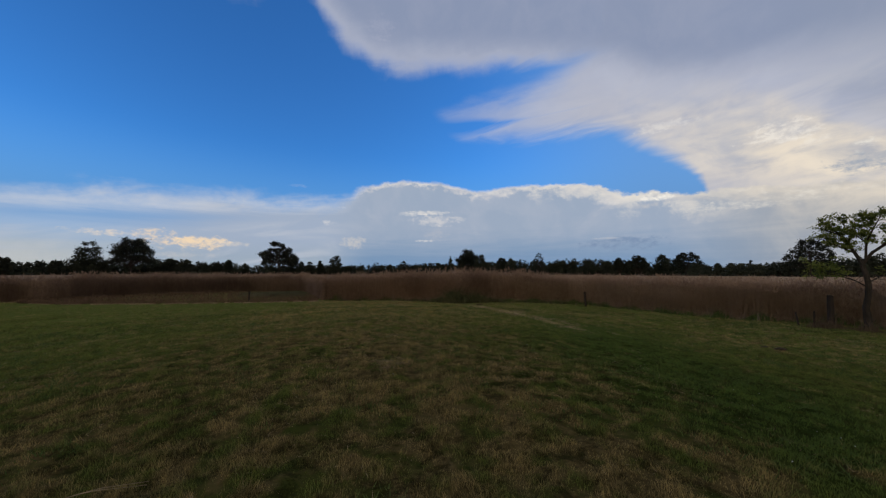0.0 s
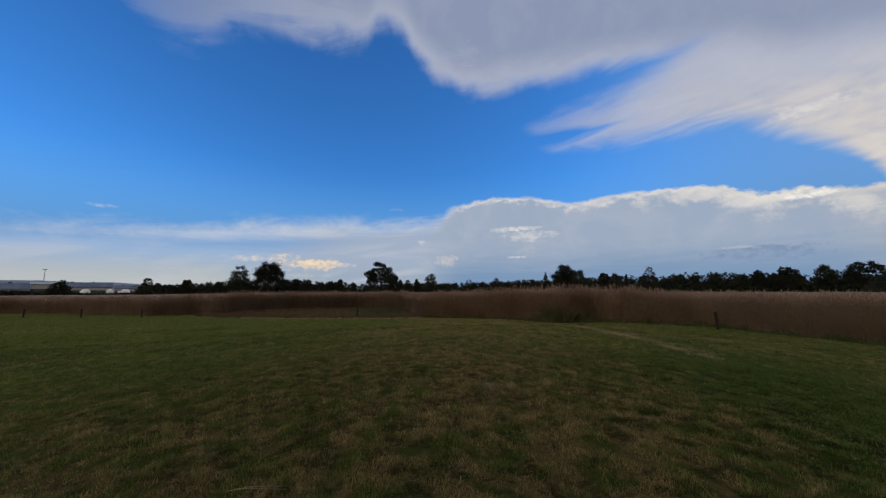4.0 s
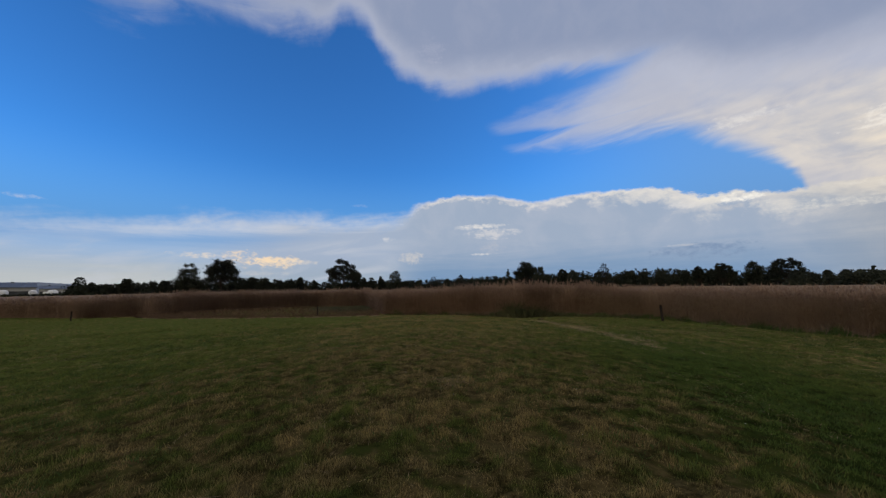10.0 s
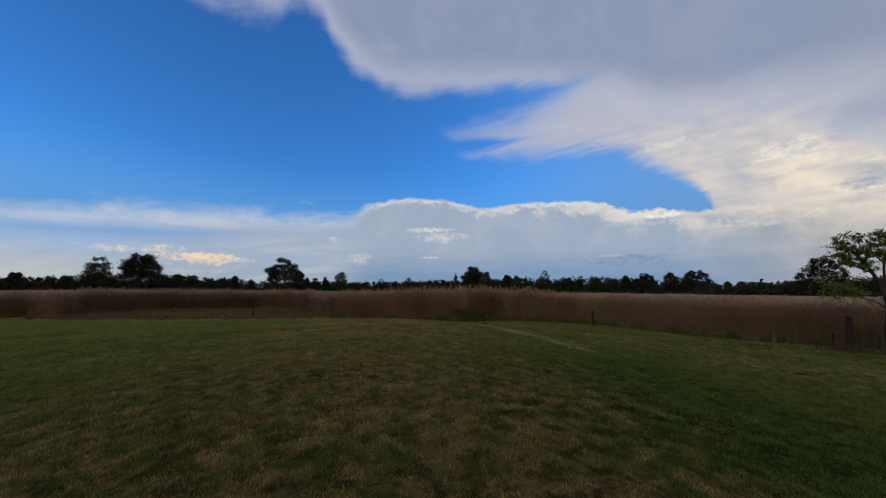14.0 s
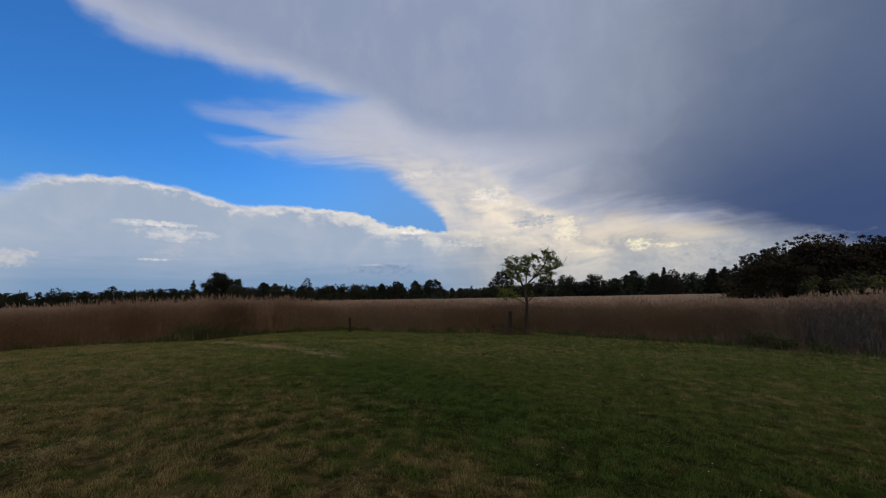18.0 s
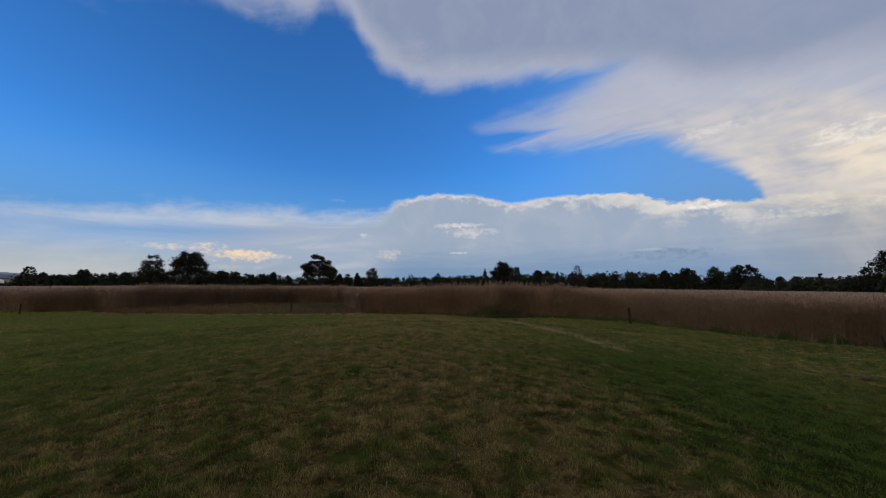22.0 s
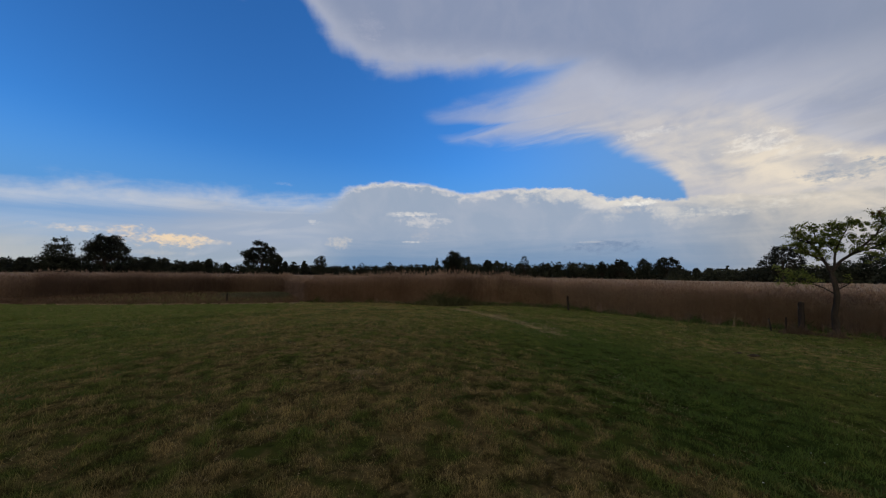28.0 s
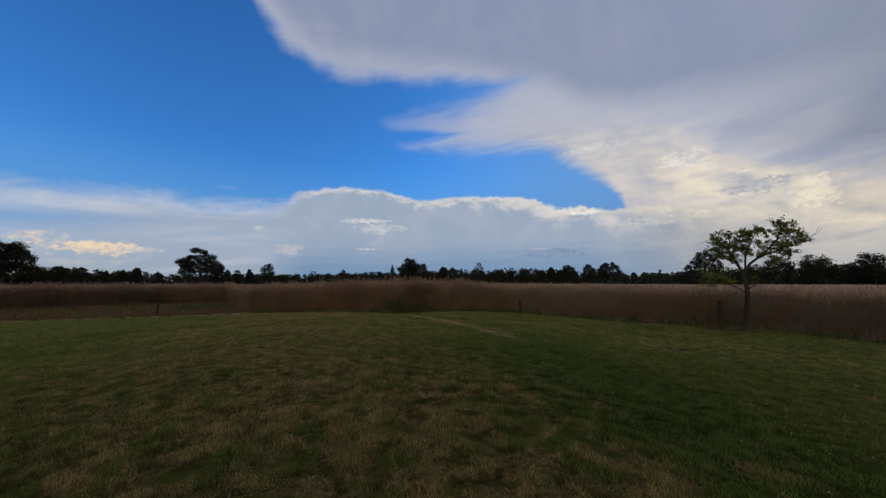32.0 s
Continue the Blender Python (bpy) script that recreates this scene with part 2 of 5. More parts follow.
dark_col = W.mix(W.smooth(W.math("ADD", AZ, W.math("ADD", W.math("MULTIPLY", W.math("SUBTRACT", EL, 14.0), 0.4), W.math("MULTIPLY", n_mid, 14.0))), -58.0, -102.0), (0.31, 0.35, 0.44), (0.108, 0.150, 0.250))
core_d = W.math("ADD", W.math("POWER", W.math("MULTIPLY", W.math("ADD", AZ, 98.0), 0.046), 2.0), W.math("POWER", W.math("MULTIPLY", W.math("SUBTRACT", EL, 8.0), 0.080), 2.0))
dark_col = W.mix(W.math("EXPONENT", W.math("MULTIPLY", core_d, -1.0)), dark_col, (0.038, 0.072, 0.185))

col = W.mix(sheet, blue, high_col)
over = W.mix(W.smooth(W.math("SUBTRACT", EL, W.math("MULTIPLY_ADD", AZ, 0.10, 29.5)), -8.0, 3.0), mid_col, high_col)
col = W.mix(streak, col, over)
col = W.mix(bank, col, low_col)
all_cloud = W.math("MAXIMUM", bank, W.math("MAXIMUM", streak, sheet))
beneath = W.smooth(W.math("ADD", W.math("SUBTRACT", floor_of_dark, EL), W.math("MULTIPLY", W.math("ADD", n_heap, n_mid), 3.0)), -1.0, 1.8)
glow = W.math("MULTIPLY", W.math("MULTIPLY", glow, all_cloud), W.math("MULTIPLY_ADD", beneath, 0.75, 0.25))
tatter = W.math("ADD", W.math("MULTIPLY", n_mid, 0.8), W.math("ADD", W.math("MULTIPLY", n_heap, 0.9), W.math("MULTIPLY", relief, 0.9)))
col = W.mix(W.math("MULTIPLY", glow, 0.6), col, (0.47, 0.47, 0.47))
col = W.mix(W.math("MULTIPLY", glow, W.smooth(tatter, -0.34, 0.34)), col, (0.96, 0.84, 0.68))
col = W.mix(W.math("MULTIPLY", W.math("MULTIPLY", beneath, W.smooth(AZ, -62.0, -78.0)), W.smooth(W.math("ADD", EL, W.math("MULTIPLY", n_band, 4.0)), 5.0, 8.6, 0.0, 0.75)), col, W.mix(W.smooth(n_heap, -0.15, 0.18), (0.56, 0.52, 0.48), (0.80, 0.70, 0.56)))
col = W.mix(dark, col, dark_col)


def puff(colour, az, el, wide, tall, strength, tint):
    """A small bright cloud, torn at its edge."""
    d = W.math("ADD", W.math("POWER", W.math("DIVIDE", W.math("SUBTRACT", AZ, az), wide), 2.0), W.math("POWER", W.math("DIVIDE", W.math("SUBTRACT", EL, el), tall), 2.0))
    d = W.math("ADD", d, W.math("MULTIPLY", W.math("ADD", W.math("ADD", n_tiny, n_puff), n_band), -3.4))
    return W.mix(W.math("MULTIPLY", W.smooth(d, 1.2, -0.5, 0.0, strength), W.smooth(W.math("ADD", relief, W.math("MULTIPLY", n_tiny, 0.5)), -0.22, 0.12, 0.25, 1.0)), colour, tint)


# small clouds: azimuth, elevation, half width, half height, strength, colour
GLOW_PUFFS = (  # in the lit billows
    (-63.4, 12.0, 4.2, 1.3, 0.9, (0.37, 0.42, 0.50)), (-68.0, 10.4, 2.2, 2.0, 0.9, (0.98, 0.88, 0.68)), (-62.0, 13.6, 1.9, 0.75, 0.9, (0.90, 0.86, 0.78)),
    (-56.0, 16.8, 3.6, 1.3, 0.8, (0.94, 0.88, 0.80)), (-58.5, 15.2, 1.6, 0.7, 0.6, (0.95, 0.88, 0.78)), (-43.5, 20.4, 4.0, 0.9, 0.5, (0.84, 0.81, 0.78)),
    (-51.0, 9.4, 9.0, 1.2, 0.55, (0.88, 0.83, 0.74)),
)
FAR_EAST_PUFFS = (  # about the brightest gap under the dark sheet
    (-77.0, 7.6, 5.0, 0.9, 0.75, (0.40, 0.41, 0.44)), (-77.8, 7.0, 1.7, 0.95, 1.0, (1.0, 0.93, 0.66)), (-81.5, 6.6, 3.2, 0.45, 1.0, (1.0, 0.88, 0.58)),
    (-71.0, 6.9, 3.5, 0.6, 0.7, (0.92, 0.80, 0.60)), (-82.0, 4.6, 6.0, 0.7, 0.6, (0.36, 0.39, 0.44)), (-90.0, 4.6, 8.0, 2.4, 0.7, (0.28, 0.32, 0.39)),
)
LEFT_PUFFS = (  # warm low clouds in the west
    (30.2, 4.8, 2.6, 1.35, 0.95, (0.90, 0.72, 0.54)), (25.6, 4.3, 3.0, 1.0, 0.95, (0.98, 0.76, 0.52)), (35.0, 5.0, 3.4, 0.45, 0.75, (0.84, 0.73, 0.62)),
    (22.0, 4.3, 2.5, 0.35, 0.5, (0.78, 0.70, 0.62)), (27.0, 2.6, 4.0, 0.35, 0.4, (0.66, 0.62, 0.58)), (8.5, 8.2, 1.1, 0.36, 0.7, (0.76, 0.75, 0.76)),
    (13.0, 13.6, 1.5, 0.3, 0.35, (0.40, 0.52, 0.78)), (51.0, 10.4, 1.3, 0.28, 0.6, (0.52, 0.60, 0.78)),
)
HEAP_PUFFS = (  # before the heaped bank
    (-9.6, 9.0, 4.0, 0.9, 0.6, (0.78, 0.75, 0.74)), (-8.0, 10.3, 3.6, 0.35, 0.75, (0.86, 0.82, 0.78)), (-4.2, 10.0, 1.6, 0.4, 0.5, (0.76, 0.75, 0.75)),
    (-7.2, 5.6, 1.8, 0.22, 0.7, (0.76, 0.75, 0.75)), (-9.0, 6.6, 2.2, 1.0, 0.35, (0.60, 0.58, 0.60)), (4.5, 5.2, 2.0, 1.0, 0.6, (0.70, 0.66, 0.62)),
    (-41.5, 9.9, 2.2, 0.6, 0.7, (0.55, 0.56, 0.60)), (-43.6, 11.1, 1.2, 0.7, 1.0, (1.0, 0.96, 0.88)), (-41.4, 11.0, 1.3, 0.65, 1.0, (1.0, 0.95, 0.86)), (-37.0, 11.0, 2.4, 0.6, 0.6, (0.86, 0.82, 0.78)), (-37.5, 4.6, 6.0, 1.0, 0.95, (0.22, 0.31, 0.47)),
    (-35.5, 5.5, 2.0, 0.2, 0.4, (0.74, 0.73, 0.72)), (0.5, 36.5, 2.2, 1.6, 0.18, (0.55, 0.56, 0.68)),
)
for az, el, wide, tall, strength, tint in GLOW_PUFFS + FAR_EAST_PUFFS + LEFT_PUFFS + HEAP_PUFFS:
    col = puff(col, az, el, wide, tall, strength, tint)
# unseen broken cloud added behind the viewer: bright south-west lights the reeds, south-east dark
turned = W.math("ABSOLUTE", W.math("ADD", AZ, 20.0))
rear = W.math("MULTIPLY", W.smooth(turned, 92.0, 125.0), W.smooth(EL, 75.0, 50.0))
bright_side = W.math("COSINE", W.math("RADIANS", W.math("SUBTRACT", AZ, 120.0)))
rear_col = W.mix(W.smooth(bright_side, -0.4, 0.9), (0.20, 0.22, 0.28), W.mix(W.smooth(n_mid, -0.15, 0.15), (1.00, 0.94, 0.86), (1.55, 1.34, 1.06)))
col = W.mix(rear, col, rear_col)
W.put(col, back.inputs[0])
W.put(1.0, back.inputs[1])

sun = new("sun", bpy.data.lights.new("sun", "SUN"))
sun.data.energy, sun.data.angle, sun.data.color = 0.5, radians(25.0), (1.0, 0.80, 0.56)
sun.matrix_world = look((80 * math.sin(radians(-SUN_AZ)), 80 * math.cos(radians(-SUN_AZ)), 80 * math.tan(radians(SUN_EL + 6))), (0, 0, 0))


# ---------------------------------------------------------------- materials
def material(name, tones, scale, rough=0.85, bump=0.0, island=0.0, sheer=0.0, spec=0.08, stretch=(1, 1, 1)):
    """A matt natural surface: two tones mixed by coarse and fine noise; island: spread of tone from piece to piece; sheer: light let through thin leaves."""
    mat = bpy.data.materials.new(name)
    mat.use_nodes = True
    N = Nodes(mat.node_tree)
    end = N.add("ShaderNodeOutputMaterial")
    bsdf = N.add("ShaderNodeBsdfPrincipled")
    where = N.add("ShaderNodeTexCoord").outputs["Object"]
    if stretch != (1, 1, 1):
        fit = N.add("ShaderNodeMapping")
        fit.inputs["Scale"].default_value = stretch
        N.put(where, fit.inputs[0])
        where = fit.outputs[0]
    coarse, fine = N.noise(where, scale, 3.0), N.noise(where, scale * 9.0, 3.0, 0.65)
    f = N.smooth(N.math("MULTIPLY_ADD", fine, 0.45, N.math("MULTIPLY", coarse, 0.55)), 0.36, 0.64)
    if island:
        f = N.math("MULTIPLY_ADD", N.math("SUBTRACT", N.add("ShaderNodeNewGeometry").outputs["Random Per Island"], 0.5), island, f, clamp=True)
    tint = N.mix(f, tones[0], tones[1])
    N.put(tint, bsdf.inputs["Base Color"])
    N.put(N.math("MULTIPLY_ADD", fine, 0.2, rough - 0.1), bsdf.inputs["Roughness"])
    bsdf.inputs["Specular IOR Level"].default_value = spec
    if bump:
        b = N.add("ShaderNodeBump")
        b.inputs["Strength"].default_value, b.inputs["Distance"].default_value = 0.7, bump
        N.put(fine, b.inputs["Height"])
        N.tree.links.new(b.outputs[0], bsdf.inputs["Normal"])
    surface = bsdf.outputs[0]
    if sheer:
        through_leaf = N.add("ShaderNodeBsdfTranslucent")
        N.put(tint, through_leaf.inputs[0])
        both = N.add("ShaderNodeMixShader")
        both.inputs[0].default_value = sheer
        N.tree.links.new(surface, both.inputs[1])
        N.tree.links.new(through_leaf.outputs[0], both.inputs[2])
        surface = both.outputs[0]
    N.tree.links.new(surface, end.inputs[0])
    return mat


def meadow(name, island, gain=1.0, bump=0.0, sheer=0.0, far_lift=1.0):
    """Mown pasture: green with dry straw patches, drier along the bank's crest; old hay by place. The last argument
    brightens the colour with distance from the viewer, in place of the lighter look of far grass.
    """
    mat = bpy.data.materials.new(name)
    mat.use_nodes = True
    N = Nodes(mat.node_tree)
    end = N.add("ShaderNodeOutputMaterial")
    bsdf = N.add("ShaderNodeBsdfPrincipled")
    where = N.add("ShaderNodeTexCoord").outputs["Object"]
    s = N.add("ShaderNodeSeparateXYZ")
    N.put(where, s.inputs[0])
    X, Y, _ = s.outputs
    big, mid, fine = N.noise(where, 0.16, 4.0, 0.6, 0.5), N.noise(where, 1.7, 5.0, 0.65, 0.6), N.noise(where, 12.0, 5.0, 0.7)
    # the dry crest fans out towards the near end; greener flanks
    crest = N.math("SUBTRACT", 1.0, N.math("ABSOLUTE", N.math("DIVIDE", N.math("SUBTRACT", X, N.math("MULTIPLY_ADD", Y, 0.05, -1.3)), N.math("MULTIPLY_ADD", Y, 0.08, 4.2))))
    dry = N.math("ADD", N.smooth(crest, -0.75, 0.7, 0.06, 0.42), N.math("MULTIPLY", N.math("SUBTRACT", mid, 0.5), 1.2))
    dry = N.math("ADD", dry, N.math("MULTIPLY", N.math("SUBTRACT", big, 0.5), 0.9))
    dry = N.math("ADD", dry, N.math("MULTIPLY", N.math("SUBTRACT", N.noise(where, 3.4, 3.0, 0.55, 0.4), 0.5), 2.0))
    dry = N.math("ADD", dry, N.math("MULTIPLY", N.math("SUBTRACT", fine, 0.5), 0.5))
    lush = N.math("EXPONENT", N.math("MULTIPLY", -1.0, N.math("ADD", N.math("POWER", N.math("DIVIDE", N.math("SUBTRACT", X, N.math("MULTIPLY_ADD", Y, 0.28, 4.0)), 2.1), 2.0),
                                                       N.math("POWER", N.math("DIVIDE", N.math("SUBTRACT", Y, 6.5), 8.0), 2.0))))
    dry = N.math("SUBTRACT", dry, N.math("MULTIPLY", lush, 0.26))
    rim = N.math("MULTIPLY", N.smooth(N.math("MULTIPLY_ADD", Y, 0.12, X), 9.0, 13.5), N.smooth(Y, -4.0, 4.0))
    dry = N.math("ADD", dry, N.math("MULTIPLY", rim, 0.14))
    worn = N.math("EXPONENT", N.math("MULTIPLY", -1.0, N.math("ADD", N.math("POWER", N.math("DIVIDE", N.math("SUBTRACT", X, 2.2), 1.7), 2.0), N.math("POWER", N.math("DIVIDE", N.math("SUBTRACT", Y, 1.6), 1.6), 2.0))))
    dry = N.math("ADD", dry, N.math("MULTIPLY", worn, 0.30))
    # mown swaths run along the bank
    swath = N.noise(N.vec(N.math("MULTIPLY_ADD", Y, -0.05, N.math("MULTIPLY", X, 1.15)), N.math("MULTIPLY", Y, 0.16), 2.0), 1.0, 4.0, 0.6, 0.3)
    dry = N.math("ADD", dry, N.math("MULTIPLY", N.math("SUBTRACT", swath, 0.5), 0.7))
    if island:
        dry = N.math("MULTIPLY_ADD", N.math("SUBTRACT", N.add("ShaderNodeNewGeometry").outputs["Random Per Island"], 0.5), island, dry)
    green = N.mix(N.smooth(N.math("ADD", N.math("MULTIPLY", lush, 0.5), N.math("MULTIPLY", big, 0.6)), 0.2, 0.75), (0.099 * gain, 0.120 * gain, 0.028 * gain), (0.066 * gain, 0.104 * gain, 0.023 * gain))
    straw = N.mix(N.smooth(fine, 0.35, 0.65), (0.152 * gain, 0.114 * gain, 0.044 * gain), (0.275 * gain, 0.206 * gain, 0.084 * gain))
    tint = N.mix(N.smooth(dry, 0.02, 0.66), green, straw)
    # dark thatch in thin sward, doubling as painted shade between tufts, stronger nearby
    thin = N.math("MULTIPLY_ADD", N.noise(where, 1.1, 4.0, 0.65, 0.8), 0.15, N.math("MULTIPLY", N.noise(where, 3.8, 7.0, 0.82, 0.4), 0.85))
    tint = N.mix(N.math("MULTIPLY", N.smooth(thin, 0.51, 0.42), N.smooth(Y, 9.0, 24.0, 0.7, 0.45)), tint, (0.030 * gain, 0.028 * gain, 0.010 * gain))
    tint = N.mix(N.smooth(thin, 0.52, 0.62, 0.0, 0.7), tint, N.mix(N.smooth(dry, 0.2, 0.6), (0.125 * gain, 0.135 * gain, 0.030 * gain), (0.310 * gain, 0.225 * gain, 0.090 * gain)))
    # a line of old hay that leads to the corner of the reeds
    line = N.math("ABSOLUTE", N.math("SUBTRACT", X, N.math("SUBTRACT", 7.55, N.math("MULTIPLY", N.math("POWER", N.math("MULTIPLY", N.math("SUBTRACT", Y, 16.0), 0.12), 2.0), 1.5))))
    hay = N.math("MULTIPLY", N.smooth(N.math("ADD", line, N.math("MULTIPLY", mid, 2.2)), 1.75, 1.0), N.math("MULTIPLY", N.smooth(Y, 10.0, 12.5), N.smooth(Y, 25.0, 23.0)))
    hay = N.math("MULTIPLY", hay, N.smooth(N.noise(where, 0.75, 5.0, 0.7), 0.42, 0.58))
    tint = N.mix(N.math("MULTIPLY", hay, 0.72), tint, (0.40 * gain, 0.29 * gain, 0.16 * gain))
    # brightness painted by distance from the viewer: dark at hand, paler far off
    if far_lift != 1.0:
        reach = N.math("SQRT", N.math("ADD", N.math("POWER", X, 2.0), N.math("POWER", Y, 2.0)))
        thick = N.smooth(N.math("MULTIPLY_ADD", mid, 5.0, reach), 7.0, 22.0, 1.0, far_lift)
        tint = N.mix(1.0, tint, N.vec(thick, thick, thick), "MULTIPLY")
    N.put(tint, bsdf.inputs["Base Color"])
    N.put(0.9, bsdf.inputs["Roughness"])
    bsdf.inputs["Specular IOR Level"].default_value = 0.0
    if bump:
        b = N.add("ShaderNodeBump")
        b.inputs["Strength"].default_value, b.inputs["Distance"].default_value = 0.9, bump
        N.put(N.math("ADD", fine, N.math("MULTIPLY", mid, 2.0)), b.inputs["Height"])
        N.tree.links.new(b.outputs[0], bsdf.inputs["Normal"])
    surface = bsdf.outputs[0]
    if sheer:
        t = N.add("ShaderNodeBsdfTranslucent")
        N.put(tint, t.inputs[0])
        m = N.add("ShaderNodeMixShader")
        m.inputs[0].default_value = sheer
        N.tree.links.new(surface, m.inputs[1])
        N.tree.links.new(t.outputs[0], m.inputs[2])
        surface = m.outputs[0]
    N.tree.links.new(surface, end.inputs[0])
    return mat


# soil toned down for shade between near blades, lifted 2.5 times far off
M_GROUND = meadow("pasture_ground", 0.0, 0.35, 0.05, far_lift=2.5)
M_GRASS = meadow("pasture_blades", 0.08, 1.18, 0.0, 0.42)
M_MID_REED = material("rust_reed", ((0.205, 0.128, 0.081), (0.318, 0.208, 0.137)), 0.3, island=0.25, sheer=0.5)
M_REED = material("dry_reed", ((0.262, 0.182, 0.114), (0.392, 0.284, 0.184)), 0.35, island=0.22, sheer=0.55)
M_GREY_REED = material("grey_reed", ((0.190, 0.160, 0.135), (0.300, 0.255, 0.210)), 0.35, island=0.5, sheer=0.45)
M_PLUME = material("reed_plume", ((0.215, 0.140, 0.095), (0.310, 0.210, 0.145)), 0.3, island=0.5, sheer=0.4)
M_REED_MASS = material("reed_mass", ((0.205, 0.140, 0.088), (0.330, 0.230, 0.150)), 0.9, bump=0.15, stretch=(6, 6, 0.8))
M_RED_REED = material("chestnut_reed", ((0.170, 0.112, 0.076), (0.260, 0.178, 0.126)), 0.25, island=0.25, sheer=0.5)
M_STUBBLE = material("reed_stubble", ((0.068, 0.042, 0.026), (0.132, 0.084, 0.053)), 0.6, island=0.8)
M_TUFT = material("dark_tuft", ((0.040, 0.066, 0.016), (0.085, 0.120, 0.034)), 1.5, island=0.8, sheer=0.35)
M_CUT = material("cut_straw", ((0.170, 0.122, 0.068), (0.320, 0.245, 0.150)), 0.7, island=0.9)
M_WEED = material("green_weed", ((0.040, 0.066, 0.018), (0.085, 0.115, 0.032)), 0.8, island=0.7, sheer=0.3)
M_WEED_DARK = material("dark_weed", ((0.050, 0.056, 0.024), (0.105, 0.100, 0.046)), 0.8, island=0.7, sheer=0.2)
M_LEAF = material("young_leaf", ((0.055, 0.080, 0.018), (0.170, 0.190, 0.046)), 0.9, island=0.9, sheer=0.45)
M_CLEARING = material("clearing_growth", ((0.060, 0.062, 0.034), (0.110, 0.105, 0.060)), 0.6, island=0.6, sheer=0.2)
M_RUSSET_LEAF = material("russet_leaf", ((0.110, 0.045, 0.022), (0.170, 0.080, 0.035)), 0.9, island=0.9, sheer=0.4)
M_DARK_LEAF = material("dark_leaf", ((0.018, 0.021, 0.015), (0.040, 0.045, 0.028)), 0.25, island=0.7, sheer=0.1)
M_AUTUMN_LEAF = material("autumn_leaf", ((0.110, 0.095, 0.025), (0.230, 0.185, 0.050)), 0.9, island=0.9, sheer=0.45)
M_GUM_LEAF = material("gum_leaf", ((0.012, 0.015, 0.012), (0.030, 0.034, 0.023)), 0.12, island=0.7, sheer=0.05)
M_THICKET_LEAF = material("thicket_leaf", ((0.030, 0.020, 0.014), (0.046, 0.042, 0.022)), 0.3, island=0.8, sheer=0.15)
M_BARK = material("bark", ((0.016, 0.013, 0.010), (0.042, 0.034, 0.027)), 3.0, bump=0.02, stretch=(1, 1, 0.3))
M_POST = material("weathered_timber", ((0.012, 0.009, 0.008), (0.032, 0.025, 0.020)), 4.0, bump=0.01, stretch=(1, 1, 0.12))
M_UNDER = material("dead_undergrowth", ((0.060, 0.042, 0.026), (0.120, 0.085, 0.055)), 2.0, island=0.7, sheer=0.2)
M_PETAL = material("white_petal", ((0.40, 0.41, 0.36), (0.60, 0.60, 0.54)), 3.0)
M_STRAW = material("bleached_stalk", ((0.150, 0.112, 0.070), (0.240, 0.190, 0.125)), 4.0)
M_EARTH = material("turned_earth", ((0.022, 0.015, 0.009), (0.050, 0.034, 0.020)), 5.0, bump=0.03)
M_ROOF = material("pale_metal_roof", ((0.30, 0.31, 0.33), (0.42, 0.43, 0.45)), 0.06, rough=0.5, stretch=(1, 6, 1))
M_ROOF_GREY = material("grey_metal_roof", ((0.09, 0.10, 0.115), (0.15, 0.16, 0.18)), 0.06, rough=0.5, stretch=(6, 1, 1))
M_WALL = material("pale_metal_wall", ((0.24, 0.245, 0.24), (0.36, 0.36, 0.35)), 0.1, rough=0.6)
M_DOOR = material("dark_door_opening", ((0.05, 0.055, 0.06), (0.08, 0.085, 0.09)), 0.3)
M_TANK = material("white_tank_paint", ((0.66, 0.68, 0.70), (0.78, 0.79, 0.80)), 0.4, rough=0.4)
M_TYRE = material("tyre_rubber", ((0.02, 0.02, 0.02), (0.04, 0.04, 0.04)), 2.0)
M_STEEL = material("galvanised_steel", ((0.25, 0.26, 0.27), (0.36, 0.37, 0.38)), 1.0, rough=0.5)
M_HILL = material("far_hill", ((0.17, 0.19, 0.22), (0.27, 0.29, 0.31)), 0.012)


# ---------------------------------------------------------------- mesh helpers
def mesh_from(name, verts, faces, mat):
    """A mesh from arrays of corner places and of faces that all have the same number of corners."""
    verts, faces = np.asarray(verts, np.float32), np.asarray(faces, np.int32)
    me = bpy.data.meshes.new(name)
    me.vertices.add(len(verts))
    me.vertices.foreach_set("co", verts.ravel())
    n = faces.shape[1]
    me.loops.add(faces.size)
    me.loops.foreach_set("vertex_index", faces.ravel())
    me.polygons.add(len(faces))
    me.polygons.foreach_set("loop_start", np.arange(0, faces.size, n, dtype=np.int32))
    me.polygons.foreach_set("loop_total", np.full(len(faces), n, np.int32))
    me.update(calc_edges=True)
    me.materials.append(mat)
    return me


def part(name, bm, mat, parent, label=""):
    """One mesh object from a bmesh, under its thing or part."""
    me = bpy.data.meshes.new(name)
    bm.to_mesh(me)
    bm.free()
    me.materials.append(mat)
    ob = new(name, me)
    ob.parent = parent
    return tagged(ob, label)


